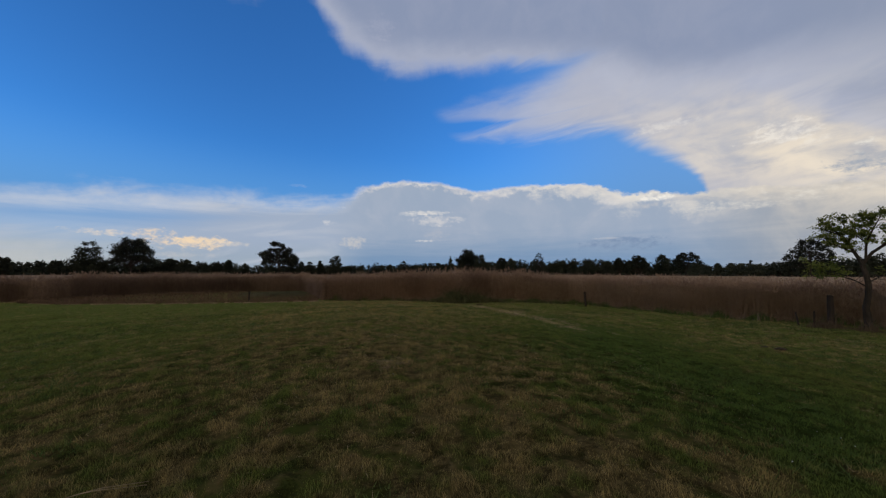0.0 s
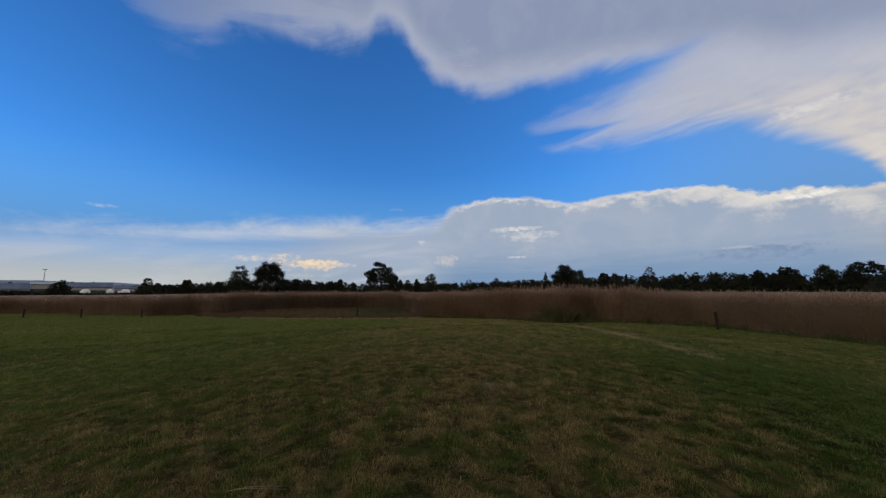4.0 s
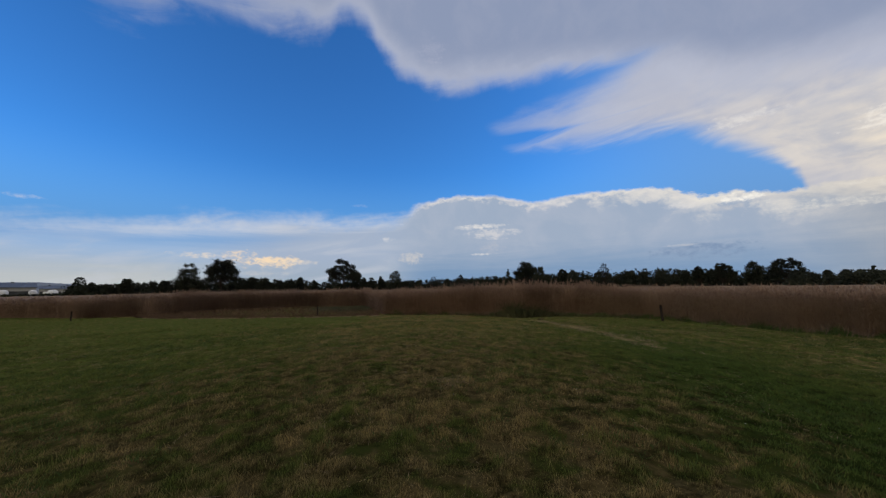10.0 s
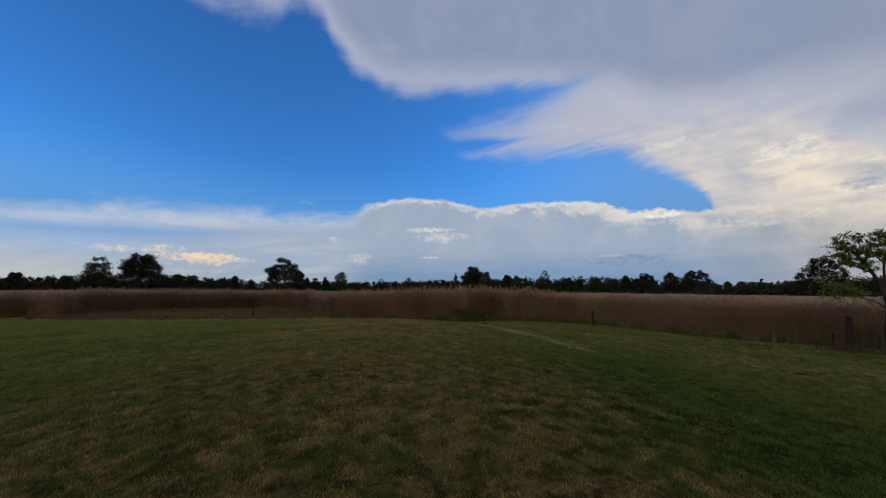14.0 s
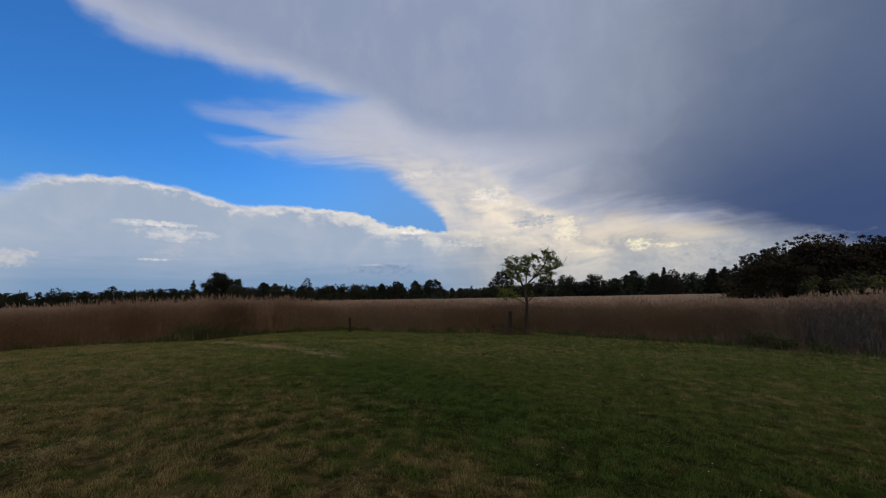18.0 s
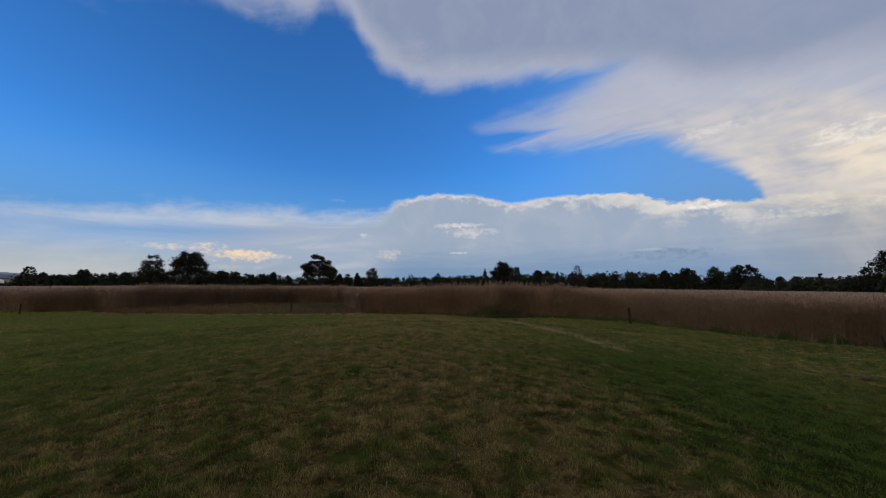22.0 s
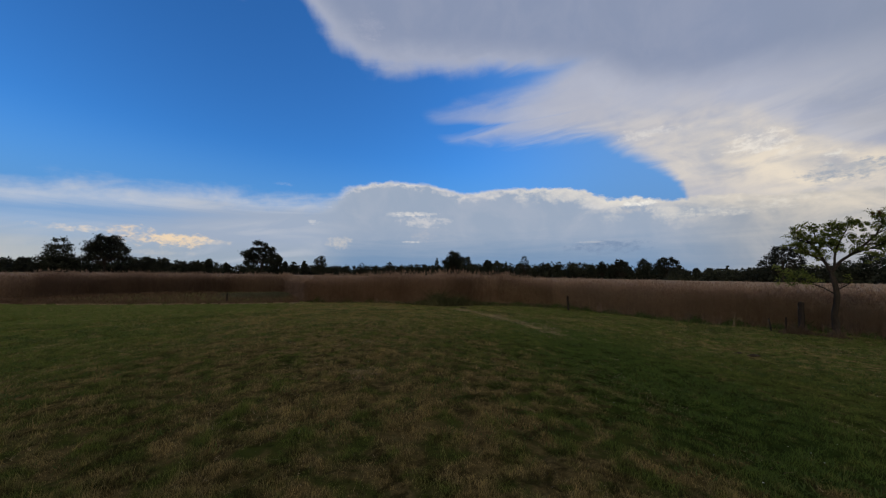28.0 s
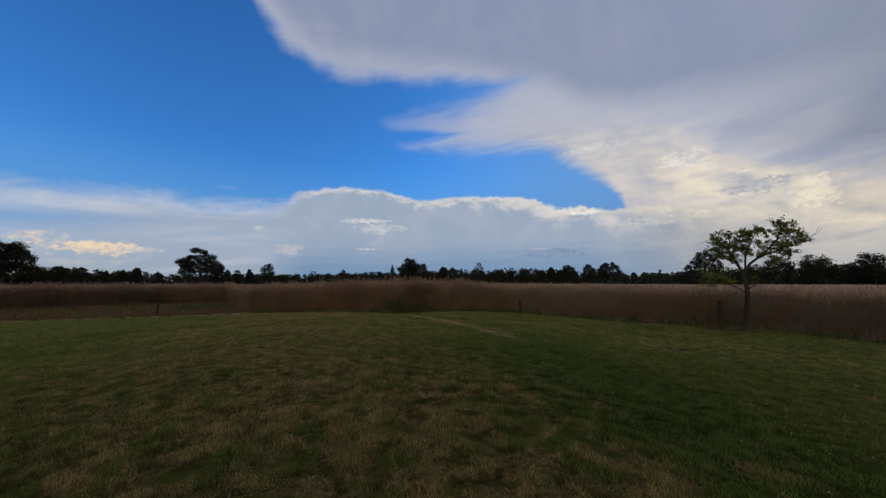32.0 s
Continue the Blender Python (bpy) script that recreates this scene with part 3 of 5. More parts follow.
def tube(bm, points, radii, sides=7):
    """A tapered, bent limb along points."""
    rings = []
    for i, (p, r) in enumerate(zip(points, radii)):
        p = Vector(p)
        d = (Vector(points[min(i + 1, len(points) - 1)]) - Vector(points[max(i - 1, 0)])).normalized()
        a = d.cross(Vector((0.3, 0.9, 0.2))).normalized()
        b = d.cross(a)
        rings.append([bm.verts.new(p + r * (math.cos(k * math.tau / sides) * a + math.sin(k * math.tau / sides) * b)) for k in range(sides)])
    for low, high in zip(rings, rings[1:]):
        for k in range(sides):
            bm.faces.new((low[k], low[(k + 1) % sides], high[(k + 1) % sides], high[k]))
    bm.faces.new(rings[0][::-1])
    bm.faces.new(rings[-1])


def box(bm, x0, x1, y0, y1, z0, z1, bevel=0.0):
    made = bmesh.ops.create_cube(bm, size=1.0, matrix=Matrix.Translation(((x0 + x1) / 2, (y0 + y1) / 2, (z0 + z1) / 2)) @ Matrix.Diagonal((x1 - x0, y1 - y0, z1 - z0, 1)))
    if bevel:
        edges = list({e for v in made["verts"] for e in v.link_edges})
        bmesh.ops.bevel(bm, geom=edges, offset=bevel, segments=2, affect="EDGES")


def at(az, dist, z=0.0):
    """A place by azimuth (degrees to the left of north) and distance."""
    return (-math.sin(radians(az)) * dist, math.cos(radians(az)) * dist, z)


# ---------------------------------------------------------------- ground
def bank(x, y):
    """Height of the ground: a low grass bank on which one stands, falling to the reed flat."""
    x, y = np.asarray(x, float), np.asarray(y, float)
    along = np.clip((34.0 - y) / 30.0, 0.0, 1.0)
    along = along * along * (3 - 2 * along)
    crest = 0.92 * along * np.exp(-((x + 0.4 - 0.02 * y) / 8.5) ** 2)
    lumps = 0.018 * np.sin(x * 1.9 + 0.7 * np.sin(y * 1.3)) * np.sin(y * 1.7 + 0.9 * np.sin(x * 0.8))
    lumps += 0.03 * np.sin(x * 0.53 + 1.3) * np.sin(y * 0.47 + 0.4)
    near = np.exp(-((x * x + y * y) / 400.0))
    lumps += near * 0.014 * np.sin(x * 11.0 + 1.9 * np.sin(y * 5.1)) * np.sin(y * 9.0 + 2.1 * np.sin(x * 4.3))
    lumps += near * 0.020 * np.sin(x * 5.3 + 1.7 * np.sin(y * 2.9 + 1.0)) * np.sin(y * 4.1 + 1.5 * np.sin(x * 3.1))
    return crest + lumps * np.exp(-((x * x + y * y) / 2500.0))


def build_ground():
    rings = np.concatenate(([0.0], np.geomspace(0.6, 60.0, 130), np.geomspace(66.0, 4500.0, 26)))
    steps = 288
    a = np.linspace(0, math.tau, steps, endpoint=False)
    R, A = np.meshgrid(rings[1:], a, indexing="ij")
    X, Y = R * np.sin(A), R * np.cos(A)
    v = np.stack((X, Y, bank(X, Y)), -1).reshape(-1, 3)
    v = np.vstack((v, [[0, 0, float(bank(0, 0))]]))
    n = len(rings) - 1
    i, j = np.meshgrid(np.arange(n - 1), np.arange(steps), indexing="ij")
    k = (j + 1) % steps
    quads = np.stack((i * steps + j, i * steps + k, (i + 1) * steps + k, (i + 1) * steps + j), -1).reshape(-1, 4)
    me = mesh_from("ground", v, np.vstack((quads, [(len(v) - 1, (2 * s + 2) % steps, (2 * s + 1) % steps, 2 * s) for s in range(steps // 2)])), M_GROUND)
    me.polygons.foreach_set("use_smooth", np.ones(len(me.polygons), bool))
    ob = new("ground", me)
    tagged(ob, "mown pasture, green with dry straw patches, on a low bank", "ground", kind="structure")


build_ground()
RNG = np.random.default_rng(7)


def blades(name, x, y, height, width, lean, mat, label, category, z=None, simple=False):
    """Grass blades, each a bent, pointed strip."""
    n = len(x)
    z = bank(x, y) if z is None else z
    face = RNG.uniform(0, math.tau, n)
    tilt = RNG.uniform(0, math.tau, n)
    hw = width * RNG.uniform(0.6, 1.3, n) / 2
    h = height * RNG.uniform(0.55, 1.25, n)
    out_ = lean * h * RNG.uniform(0.2, 1.2, n)
    cx, cy = np.cos(face) * hw, np.sin(face) * hw
    lx, ly = np.cos(tilt) * out_, np.sin(tilt) * out_
    base = np.stack((x, y, z - 0.005), -1)
    if simple:
        v = np.stack((base + np.stack((cx, cy, 0 * h), -1), base - np.stack((cx, cy, 0 * h), -1), base + np.stack((lx, ly, h), -1)), 1)
        return tagged(new(name, mesh_from(name, v.reshape(-1, 3), np.arange(3 * n).reshape(-1, 3), mat)), label, category, kind="stuff")
    v = np.empty((n, 5, 3), np.float32)
    v[:, 0] = base + np.stack((cx, cy, 0 * h), -1)
    v[:, 1] = base - np.stack((cx, cy, 0 * h), -1)
    m = base + np.stack((lx * 0.35, ly * 0.35, h * 0.6), -1)
    v[:, 2] = m + 0.7 * np.stack((cx, cy, 0 * h), -1)
    v[:, 3] = m - 0.7 * np.stack((cx, cy, 0 * h), -1)
    v[:, 4] = base + np.stack((lx, ly, h), -1)
    o = np.arange(n)[:, None] * 5
    tri = np.concatenate((o + [0, 1, 3], o + [0, 3, 2], o + [2, 3, 4]), 1).reshape(-1, 3)
    ob = new(name, mesh_from(name, v.reshape(-1, 3), tri, mat))
    return tagged(ob, label, category, kind="stuff")


def edge_of_reeds(az):
    """Distance of the front of the reeds, by azimuth."""
    a = (-125, -110, -100, -93, -86, -81, -75, -68.3, -60.6, -55.4, -50.4, -44.5, -37.6, -32.6, -26, -19.7, -13, -7, -1.3, 6.6, 9.4, 12.2, 19.1, 27.8, 33.0, 36.0, 39.5, 46, 51.3, 57.4, 66)
    r = (28, 22.5, 20.8, 21.3, 22.2, 22.2, 22.5, 23.8, 25.8, 25.5, 25.3, 25.9, 27.8, 30.3, 31.0, 30.9, 29.2, 30.6, 32.5, 33.3, 34.2, 50.0, 54.0, 53.0, 52.0, 49.5, 46.8, 49.5, 58.5, 69.0, 84.0)
    return np.interp(az, a, r)


def edge_of_grass(az):
    """Distance at which the mown grass ends: short of the reeds where dead stubble lies before them."""
    e = edge_of_reeds(az)
    return np.where((az > 9.9) & (az < 41), np.interp(az, (9.9, 19, 30, 38, 41), (33.0, 33.4, 36.5, 41.0, 45.0)), e)


def sector(n, r0, r1, a0=66.0, a1=-106.0):
    """n places spread evenly over the part of a ring in front of the bank, out to the end of the grass."""
    r = np.sqrt(RNG.uniform(r0 * r0, r1 * r1, n))
    az = RNG.uniform(a1, a0, n)
    keep = r < edge_of_grass(az) + 0.4
    r, az = r[keep], np.radians(az[keep])
    return -np.sin(az) * r, np.cos(az) * r


def sward(x, y):
    """Unevenness of the mown grass."""
    return np.array([max(0.4, 1.0 + 0.25 * noise.noise((a * 1.1, b * 1.1, 3.0)) + 1.9 * noise.noise((a * 3.6, b * 3.6, 6.0))) for a, b in zip(x, y)])


def grass():
    for n, r0, r1, h, w in ((120000, 1.2, 5.0, 0.038, 0.0036), (220000, 5.0, 11.0, 0.042, 0.0064), (180000, 11.0, 24.0, 0.055, 0.018), (170000, 24.0, 60.0, 0.055, 0.038)):
        x, y = sector(n, r0, r1)
        keep = np.array([1.3 * noise.noise((a * 3.6, b * 3.6, 6.0)) + 0.4 * noise.noise((a * 6.0, b * 6.0, 1.0)) for a, b in zip(x, y)]) > RNG.normal(-0.42 if r0 < 20 else -0.55, 0.15, len(x))
        x, y = x[keep], y[keep]
        blades("grass", x, y, h * sward(x, y), w, 0.9 if r0 < 10 else 1.5, M_GRASS, "short mown pasture grass, part green and part straw", "grass", simple=r0 > 4)
    # tussocks that stand above the mown sward
    x, y = sector(5600, 2.0, 30.0)
    keep = np.array([noise.noise((a * 0.35, b * 0.35, 2.0)) > -0.12 for a, b in zip(x, y)])
    x, y = x[keep], y[keep]
    size = RNG.uniform(0.08, 0.24, len(x)) * (1 + np.hypot(x, y) * 0.012)
    k = 44
    ox, oy = RNG.normal(0, 1, (len(x), k)), RNG.normal(0, 1, (len(x), k))
    bx, by = (x[:, None] + ox * size[:, None]).ravel(), (y[:, None] + oy * size[:, None]).ravel()
    dome = np.exp(-0.35 * (ox * ox + oy * oy)).ravel()
    blades("grass_tussocks", bx, by, np.repeat(RNG.uniform(0.08, 0.20, len(x)) / (1 + np.hypot(x, y) * 0.03), k) * dome, 0.003 + 0.0007 * np.hypot(bx, by), 0.8, M_GRASS, "uneven tussocks of longer pasture grass", "grass", simple=True)

    # low dark tufts of broader leaves, in drifts
    x, y = sector(9000, 1.6, 24.0)
    keep = np.array([noise.noise((a * 0.45, b * 0.45, 12.0)) + 0.7 * noise.noise((a * 1.6, b * 1.6, 14.0)) for a, b in zip(x, y)]) > 0.04
    x, y = x[keep], y[keep]
    far = np.hypot(x, y)
    k = 18
    size = RNG.uniform(0.04, 0.14, len(x)) * (1 + far * 0.03)
    bx = (x[:, None] + RNG.normal(0, 1, (len(x), k)) * size[:, None]).ravel()
    by = (y[:, None] + RNG.normal(0, 1, (len(x), k)) * size[:, None]).ravel()
    blades("leafy_tufts", bx, by, np.repeat(RNG.uniform(0.035, 0.075, len(x)), k), np.repeat(0.008 + 0.0011 * far, k), 1.3, M_TUFT, "low dark green tufts of broader leaves in the pasture", "grass", simple=True)
    # mown straw that lies loose on the sward
    x, y = sector(60000, 1.5, 22.0)
    keep = np.array([noise.noise((a * 0.6, b * 0.25, 21.0)) + 0.6 * noise.noise((a * 2.3, b * 1.8, 23.0)) for a, b in zip(x, y)]) > 0.22
    x, y = x[keep], y[keep]
    blades("loose_straw", x, y, RNG.uniform(0.012, 0.03, len(x)), 0.003 + 0.0006 * np.hypot(x, y), 3.2, M_CUT, "loose bleached mown straw lying on the pasture", "straw", z=bank(x, y) + 0.025, simple=True)


grass()


# ---------------------------------------------------------------- reeds
def reed_height(az, r):
    """Height of the reed tops; tallest about the corner of the bed."""
    shoulder = np.where(r < 47, np.interp(az, (7.5, 9.3, 12.6), (1.0, 0.92, 0.7)), 1.0)
    rise = np.interp(az, (-28, -25.5, -23, -19, -15, -11, -7, -2.5, 2, 8), (0.0, 0.12, 0.36, 0.46, 0.46, 0.42, 0.34, 0.30, 0.13, 0.03))
    h = 2.38 * np.where(az < 13, shoulder, 1.0) + rise * np.exp(-((r - 33) / 14.0) ** 2)
    return h + np.where((az > 10) & (az < 37), 0.12, 0.0) + np.interp(az, (-104, -98, -90, -84, -60, -45, -30, -20, 37, 46, 60), (-0.05, -0.12, -0.34, -0.30, -0.26, -0.16, -0.06, 0.0, 0.0, -0.32, -0.42))


def reeds(name, az, r, label, leaves=8, mat=None):
    """Dry reeds: each a stem, drooping leaves and a feathery plume."""
    n = len(az)
    a = np.radians(az)
    base = np.stack((-np.sin(a) * r, np.cos(a) * r, np.zeros(n)), -1)
    base[:, 2] = bank(base[:, 0], base[:, 1]) * 0.6 - 0.02
    h = reed_height(az, r) * (RNG.normal(0.91, 0.10, n) + np.array([0.07 * noise.noise((q * 0.8, d * 0.12, 2.0)) + 0.05 * noise.noise((q * 2.7, d * 0.4, 7.0)) for q, d in zip(az, r)])).clip(0.5, 1.16)
    lean = np.stack((RNG.normal(0.03, 0.08, n), RNG.normal(0, 0.08, n), np.zeros(n)), -1) * h[:, None]

    def on_stem(f):
        p = base + lean * (f ** 1.8)[:, None]
        p[:, 2] += h * f
        return p

    side = RNG.uniform(0, math.tau, n)
    s = np.stack((np.cos(side), np.sin(side), 0 * side), -1)
    one, zero = np.ones(n), np.zeros(n)
    w = (0.0020 + 0.00004 * r)[:, None]
    v = np.stack((base - s * w, base + s * w, on_stem(one * 0.5) - s * w, on_stem(one * 0.5) + s * w, on_stem(one * 0.93)), 1)
    o = np.arange(n)[:, None] * 5
    tri = [np.concatenate((o + [0, 1, 3], o + [0, 3, 2], o + [2, 3, 4]), 1).reshape(-1, 3)]
    verts, count = [v.reshape(-1, 3)], n * 5
    for k in range(leaves):
        f = RNG.uniform(0.04, 0.88, n)
        turn = RNG.uniform(0, math.tau, n)
        d = np.stack((np.cos(turn), np.sin(turn), zero), -1)
        c = np.stack((-np.sin(turn), np.cos(turn), zero), -1) * (0.0050 + 0.00018 * r)[:, None]
        size = RNG.uniform(0.18, 0.42, n)[:, None]
        up = np.stack((zero, zero, one), -1)
        p0 = on_stem(f)
        p1 = p0 + size * (0.36 * d + 0.34 * up)
        p2 = p0 + size * (0.85 * d + RNG.uniform(-0.35, 0.75, n)[:, None] * up)
        v = np.stack((p0, p1 - c, p1 + c, p2), 1)
        o = np.arange(n)[:, None] * 4 + count
        tri.append(np.concatenate((o + [0, 1, 2], o + [2, 1, 3]), 1).reshape(-1, 3))
        verts.append(v.reshape(-1, 3))
        count += 4 * n
    ob = new(name, mesh_from(name, np.concatenate(verts), np.concatenate(tri), mat or M_REED))
    tagged(ob, label, "reeds", kind="stuff")
    # plumes nod to one side
    top, mid = on_stem(one), on_stem(one * 0.90)
    size = RNG.uniform(0.12, 0.24, n)[:, None]
    nod = np.stack((RNG.normal(0.45, 0.3, n), RNG.normal(0, 0.3, n), RNG.uniform(0.5, 1.0, n)), -1) * size
    c = s * (0.012 + 0.0003 * r)[:, None]
    v = np.stack((mid, mid + 0.55 * nod - c, mid + 0.55 * nod + c, mid + nod, mid + 0.3 * nod + 0.8 * c + [0, 0, 0.05], top), 1)
    o = np.arange(n)[:, None] * 6
    tri = np.concatenate((o + [0, 1, 2], o + [2, 1, 3], o + [0, 4, 5]), 1).reshape(-1, 3)
    me = mesh_from("plumes", v.reshape(-1, 3), tri, M_PLUME)
    plume = new("plumes", me)
    plume.parent = ob
    tagged(plume, "pale feathery seed plumes")
    return ob


def reed_places(n, a0, a1, depth):
    """Places behind the edge, dense at the front and thinning with depth; edge ragged."""
    az = RNG.uniform(a1, a0, n)
    az = np.where(az < a1 + 4, az + RNG.normal(0, 2.0, n).clip(-4, 4), az)
    rag = np.array([noise.noise((q * 0.9, 0.0, 5.0)) for q in az]) * 0.16 + RNG.normal(0, 0.12, n)
    r = edge_of_reeds(az) + rag + depth * RNG.uniform(0, 1, n) ** 1.4
    return az, r


def reed_mass(name, a0, a1, label):
    """The inner body of a reed bed, a ragged sheet a little below the plumes."""
    az = np.linspace(a0, a1, int(abs(a0 - a1) * 6))
    off = np.concatenate(([0.60, 0.70, 0.95], np.geomspace(1.7, 130.0, 40)))
    A, O = np.meshgrid(az, off, indexing="ij")
    # the flank beside the clearing is set back as well
    Rr = np.maximum(edge_of_reeds(A), np.where((A > 7) & (A < 14), edge_of_reeds(np.minimum(A + 1.3, 14)), 0)) + O
    Z = np.where(O < 0.65, 0.0, reed_height(A, Rr) - 0.30)
    Z = Z + np.where(O > 0.65, RNG.normal(0, 0.07, Z.shape), 0.0)
    Z = np.where((O > 0.65) & (O < 0.8), Z - 0.25, Z)
    a = np.radians(A)
    v = np.stack((-np.sin(a) * Rr, np.cos(a) * Rr, Z), -1).reshape(-1, 3)
    m = len(off)
    i, j = np.meshgrid(np.arange(len(az) - 1), np.arange(m - 1), indexing="ij")
    q = np.stack((i * m + j, (i + 1) * m + j, (i + 1) * m + j + 1, i * m + j + 1), -1).reshape(-1, 4)
    tagged(new(name, mesh_from(name, v, q, M_REED_MASS)), label, "reeds", kind="stuff")


flank = RNG.uniform(8.8, 12.6, 2400)
reeds("corner_reed_flank", flank, edge_of_reeds(flank) + RNG.uniform(0, 1, len(flank)) ** 1.5 * 3.0, "tall dry brown reeds at the corner of the bed", 5, M_RED_REED)
for a0, a1, near_n, far_n, name in ((66.0, 37.2, 5500, 3000, "far_reed_bed"), (37.2, 10.0, 5500, 2200, "clearing_reed_bed"), (10.1, -22.0, 5600, 4000, "corner_reed_bed"), (-22.0, -34.0, 2300, 1700, "corner_reed_bed"), (-34.0, -93.0, 9000, 4600, "long_reed_bed"), (-93.0, -110.0, 2400, 1400, "grey_reed_bed")):
    az, r = reed_places(near_n, a0, a1, 1.7)
    kind = M_RED_REED if a0 > 30 else M_MID_REED if a0 > 0 else M_GREY_REED if a0 < -90 else M_REED
    reeds(name, az, r, "tall dry brown reeds with pale nodding plumes" if a0 < 30 else "tall dark chestnut-brown dry reeds with dull plumes", 8, kind)
    az = RNG.uniform(a1, a0, far_n)
    reeds(name, az, edge_of_reeds(az) + 2.0 + 45.0 * RNG.uniform(0, 1, far_n) ** 1.6, "tall dry brown reeds deeper in the marsh", 2, kind)
    reed_mass("reed_mass", a0, a1, "dense brown inner stand of dry reeds")


def stubble():
    """Low dead reed in front of the clearing, and rough weeds along the edge."""
    az = RNG.uniform(9.9, 41, 16000)
    g, e = edge_of_grass(az), edge_of_reeds(az)
    r = g + (e - g) * RNG.uniform(0, 1, len(az)) ** 1.3
    x, y = -np.sin(np.radians(az)) * r, np.cos(np.radians(az)) * r
    blades("reed_stubble", x, y, 0.20 + np.where(az > 20, 0.25, 0.0) * ((r - g) / (e - g)) ** 3, 0.035, 0.9, M_STUBBLE, "low flattened brown stubble of cut reeds", "stubble")
    az = np.concatenate((RNG.uniform(-36, -18, 6000), RNG.uniform(-104, -36, 14000), RNG.uniform(-9, 9, 1500)))
    r = edge_of_reeds(az) - RNG.uniform(0, 1, len(az)) ** 1.5 * 1.1 + 0.3
    x, y = -np.sin(np.radians(az)) * r, np.cos(np.radians(az)) * r
    tall = np.array([0.10 + 0.48 * max(0.0, noise.noise((q * 0.5, 1.0, 9.0)) + 0.2) for q in az]) * RNG.uniform(0.5, 1.3, len(az))
    blades("edge_weeds", x, y, tall, 0.03, 0.8, M_WEED, "rank green weeds along the foot of the reeds", "weeds")
    # dry stalks and weeds that straggle out of the bed
    az = RNG.uniform(-106, 8, 9000)
    r = edge_of_reeds(az) + 0.25 - np.abs(RNG.normal(0, 0.45, len(az)))
    x, y = -np.sin(np.radians(az)) * r, np.cos(np.radians(az)) * r
    tall = np.array([0.25 + 0.8 * max(0.0, noise.noise((q * 1.3, 5.0, 2.0)) + 0.25) for q in az]) * RNG.uniform(0.3, 1.2, len(az))
    blades("straggling_reeds", x, y, tall, 0.026, 0.5, M_RED_REED, "short dry straggling reeds and stalks before the bed", "reeds")
    az = np.concatenate((RNG.normal(-13.5, 3.4, 3400), RNG.uniform(-30, -9, 4000)))
    r = edge_of_reeds(az) - 0.1 + RNG.normal(0, 0.5, len(az))
    x, y = -np.sin(np.radians(az)) * r, np.cos(np.radians(az)) * r
    tall = np.array([0.25 + 1.3 * max(0.0, math.exp(-((q + 13.3) / 4.0) ** 2) * (0.55 + 1.2 * noise.noise((q * 1.1, 2.0, 4.0))) + 0.25 * noise.noise((q * 0.7, 7.0, 1.0))) for q in az]) * RNG.uniform(0.4, 1.1, len(az))
    blades("weed_clump", x, y, tall, 0.045, 1.3, M_WEED_DARK, "dark clump of tall weeds before the reeds", "weeds")


stubble()


def undergrowth():
    """Twiggy dead growth about the thick post and the young tree."""
    az = np.concatenate((RNG.normal(-58.6, 1.0, 900), RNG.normal(-61.4, 0.6, 450)))
    r = 23.45 + RNG.normal(0, 0.25, len(az))
    tall = 0.48 * np.exp(-((az + 58.4) / 1.2) ** 2) + 0.42 * np.exp(-((az + 61.3) / 0.7) ** 2) + 0.05
    blades("undergrowth", -np.sin(np.radians(az)) * r, np.cos(np.radians(az)) * r, tall * RNG.uniform(0.4, 1.2, len(az)), 0.016, 0.7, M_UNDER, "grey-brown dead twiggy growth about a post", "weeds")


undergrowth()


def daisies():
    """Tiny pale flower heads and scraps in the grass."""
    az = np.concatenate((RNG.uniform(-104, -50, 110), RNG.uniform(-50, 20, 40)))
    r = RNG.uniform(3.5, 17.0, len(az))
    x, y = -np.sin(np.radians(az)) * r, np.cos(np.radians(az)) * r
    turn = np.arange(6) * math.tau / 6
    c = np.stack((x, y, bank(x, y) + RNG.uniform(0.03, 0.07, len(x))), -1)
    ring = np.stack((np.cos(turn), np.sin(turn), 0.3 * np.cos(turn)), -1)[None] * RNG.uniform(0.0035, 0.0065, len(x))[:, None, None]
    v = c[:, None, :] + ring
    tagged(new("daisies", mesh_from("daisies", v.reshape(-1, 3), np.arange(6 * len(x)).reshape(-1, 6), M_PETAL)), "tiny scattered white flower heads in the pasture", "flowers", kind="stuff")


daisies()


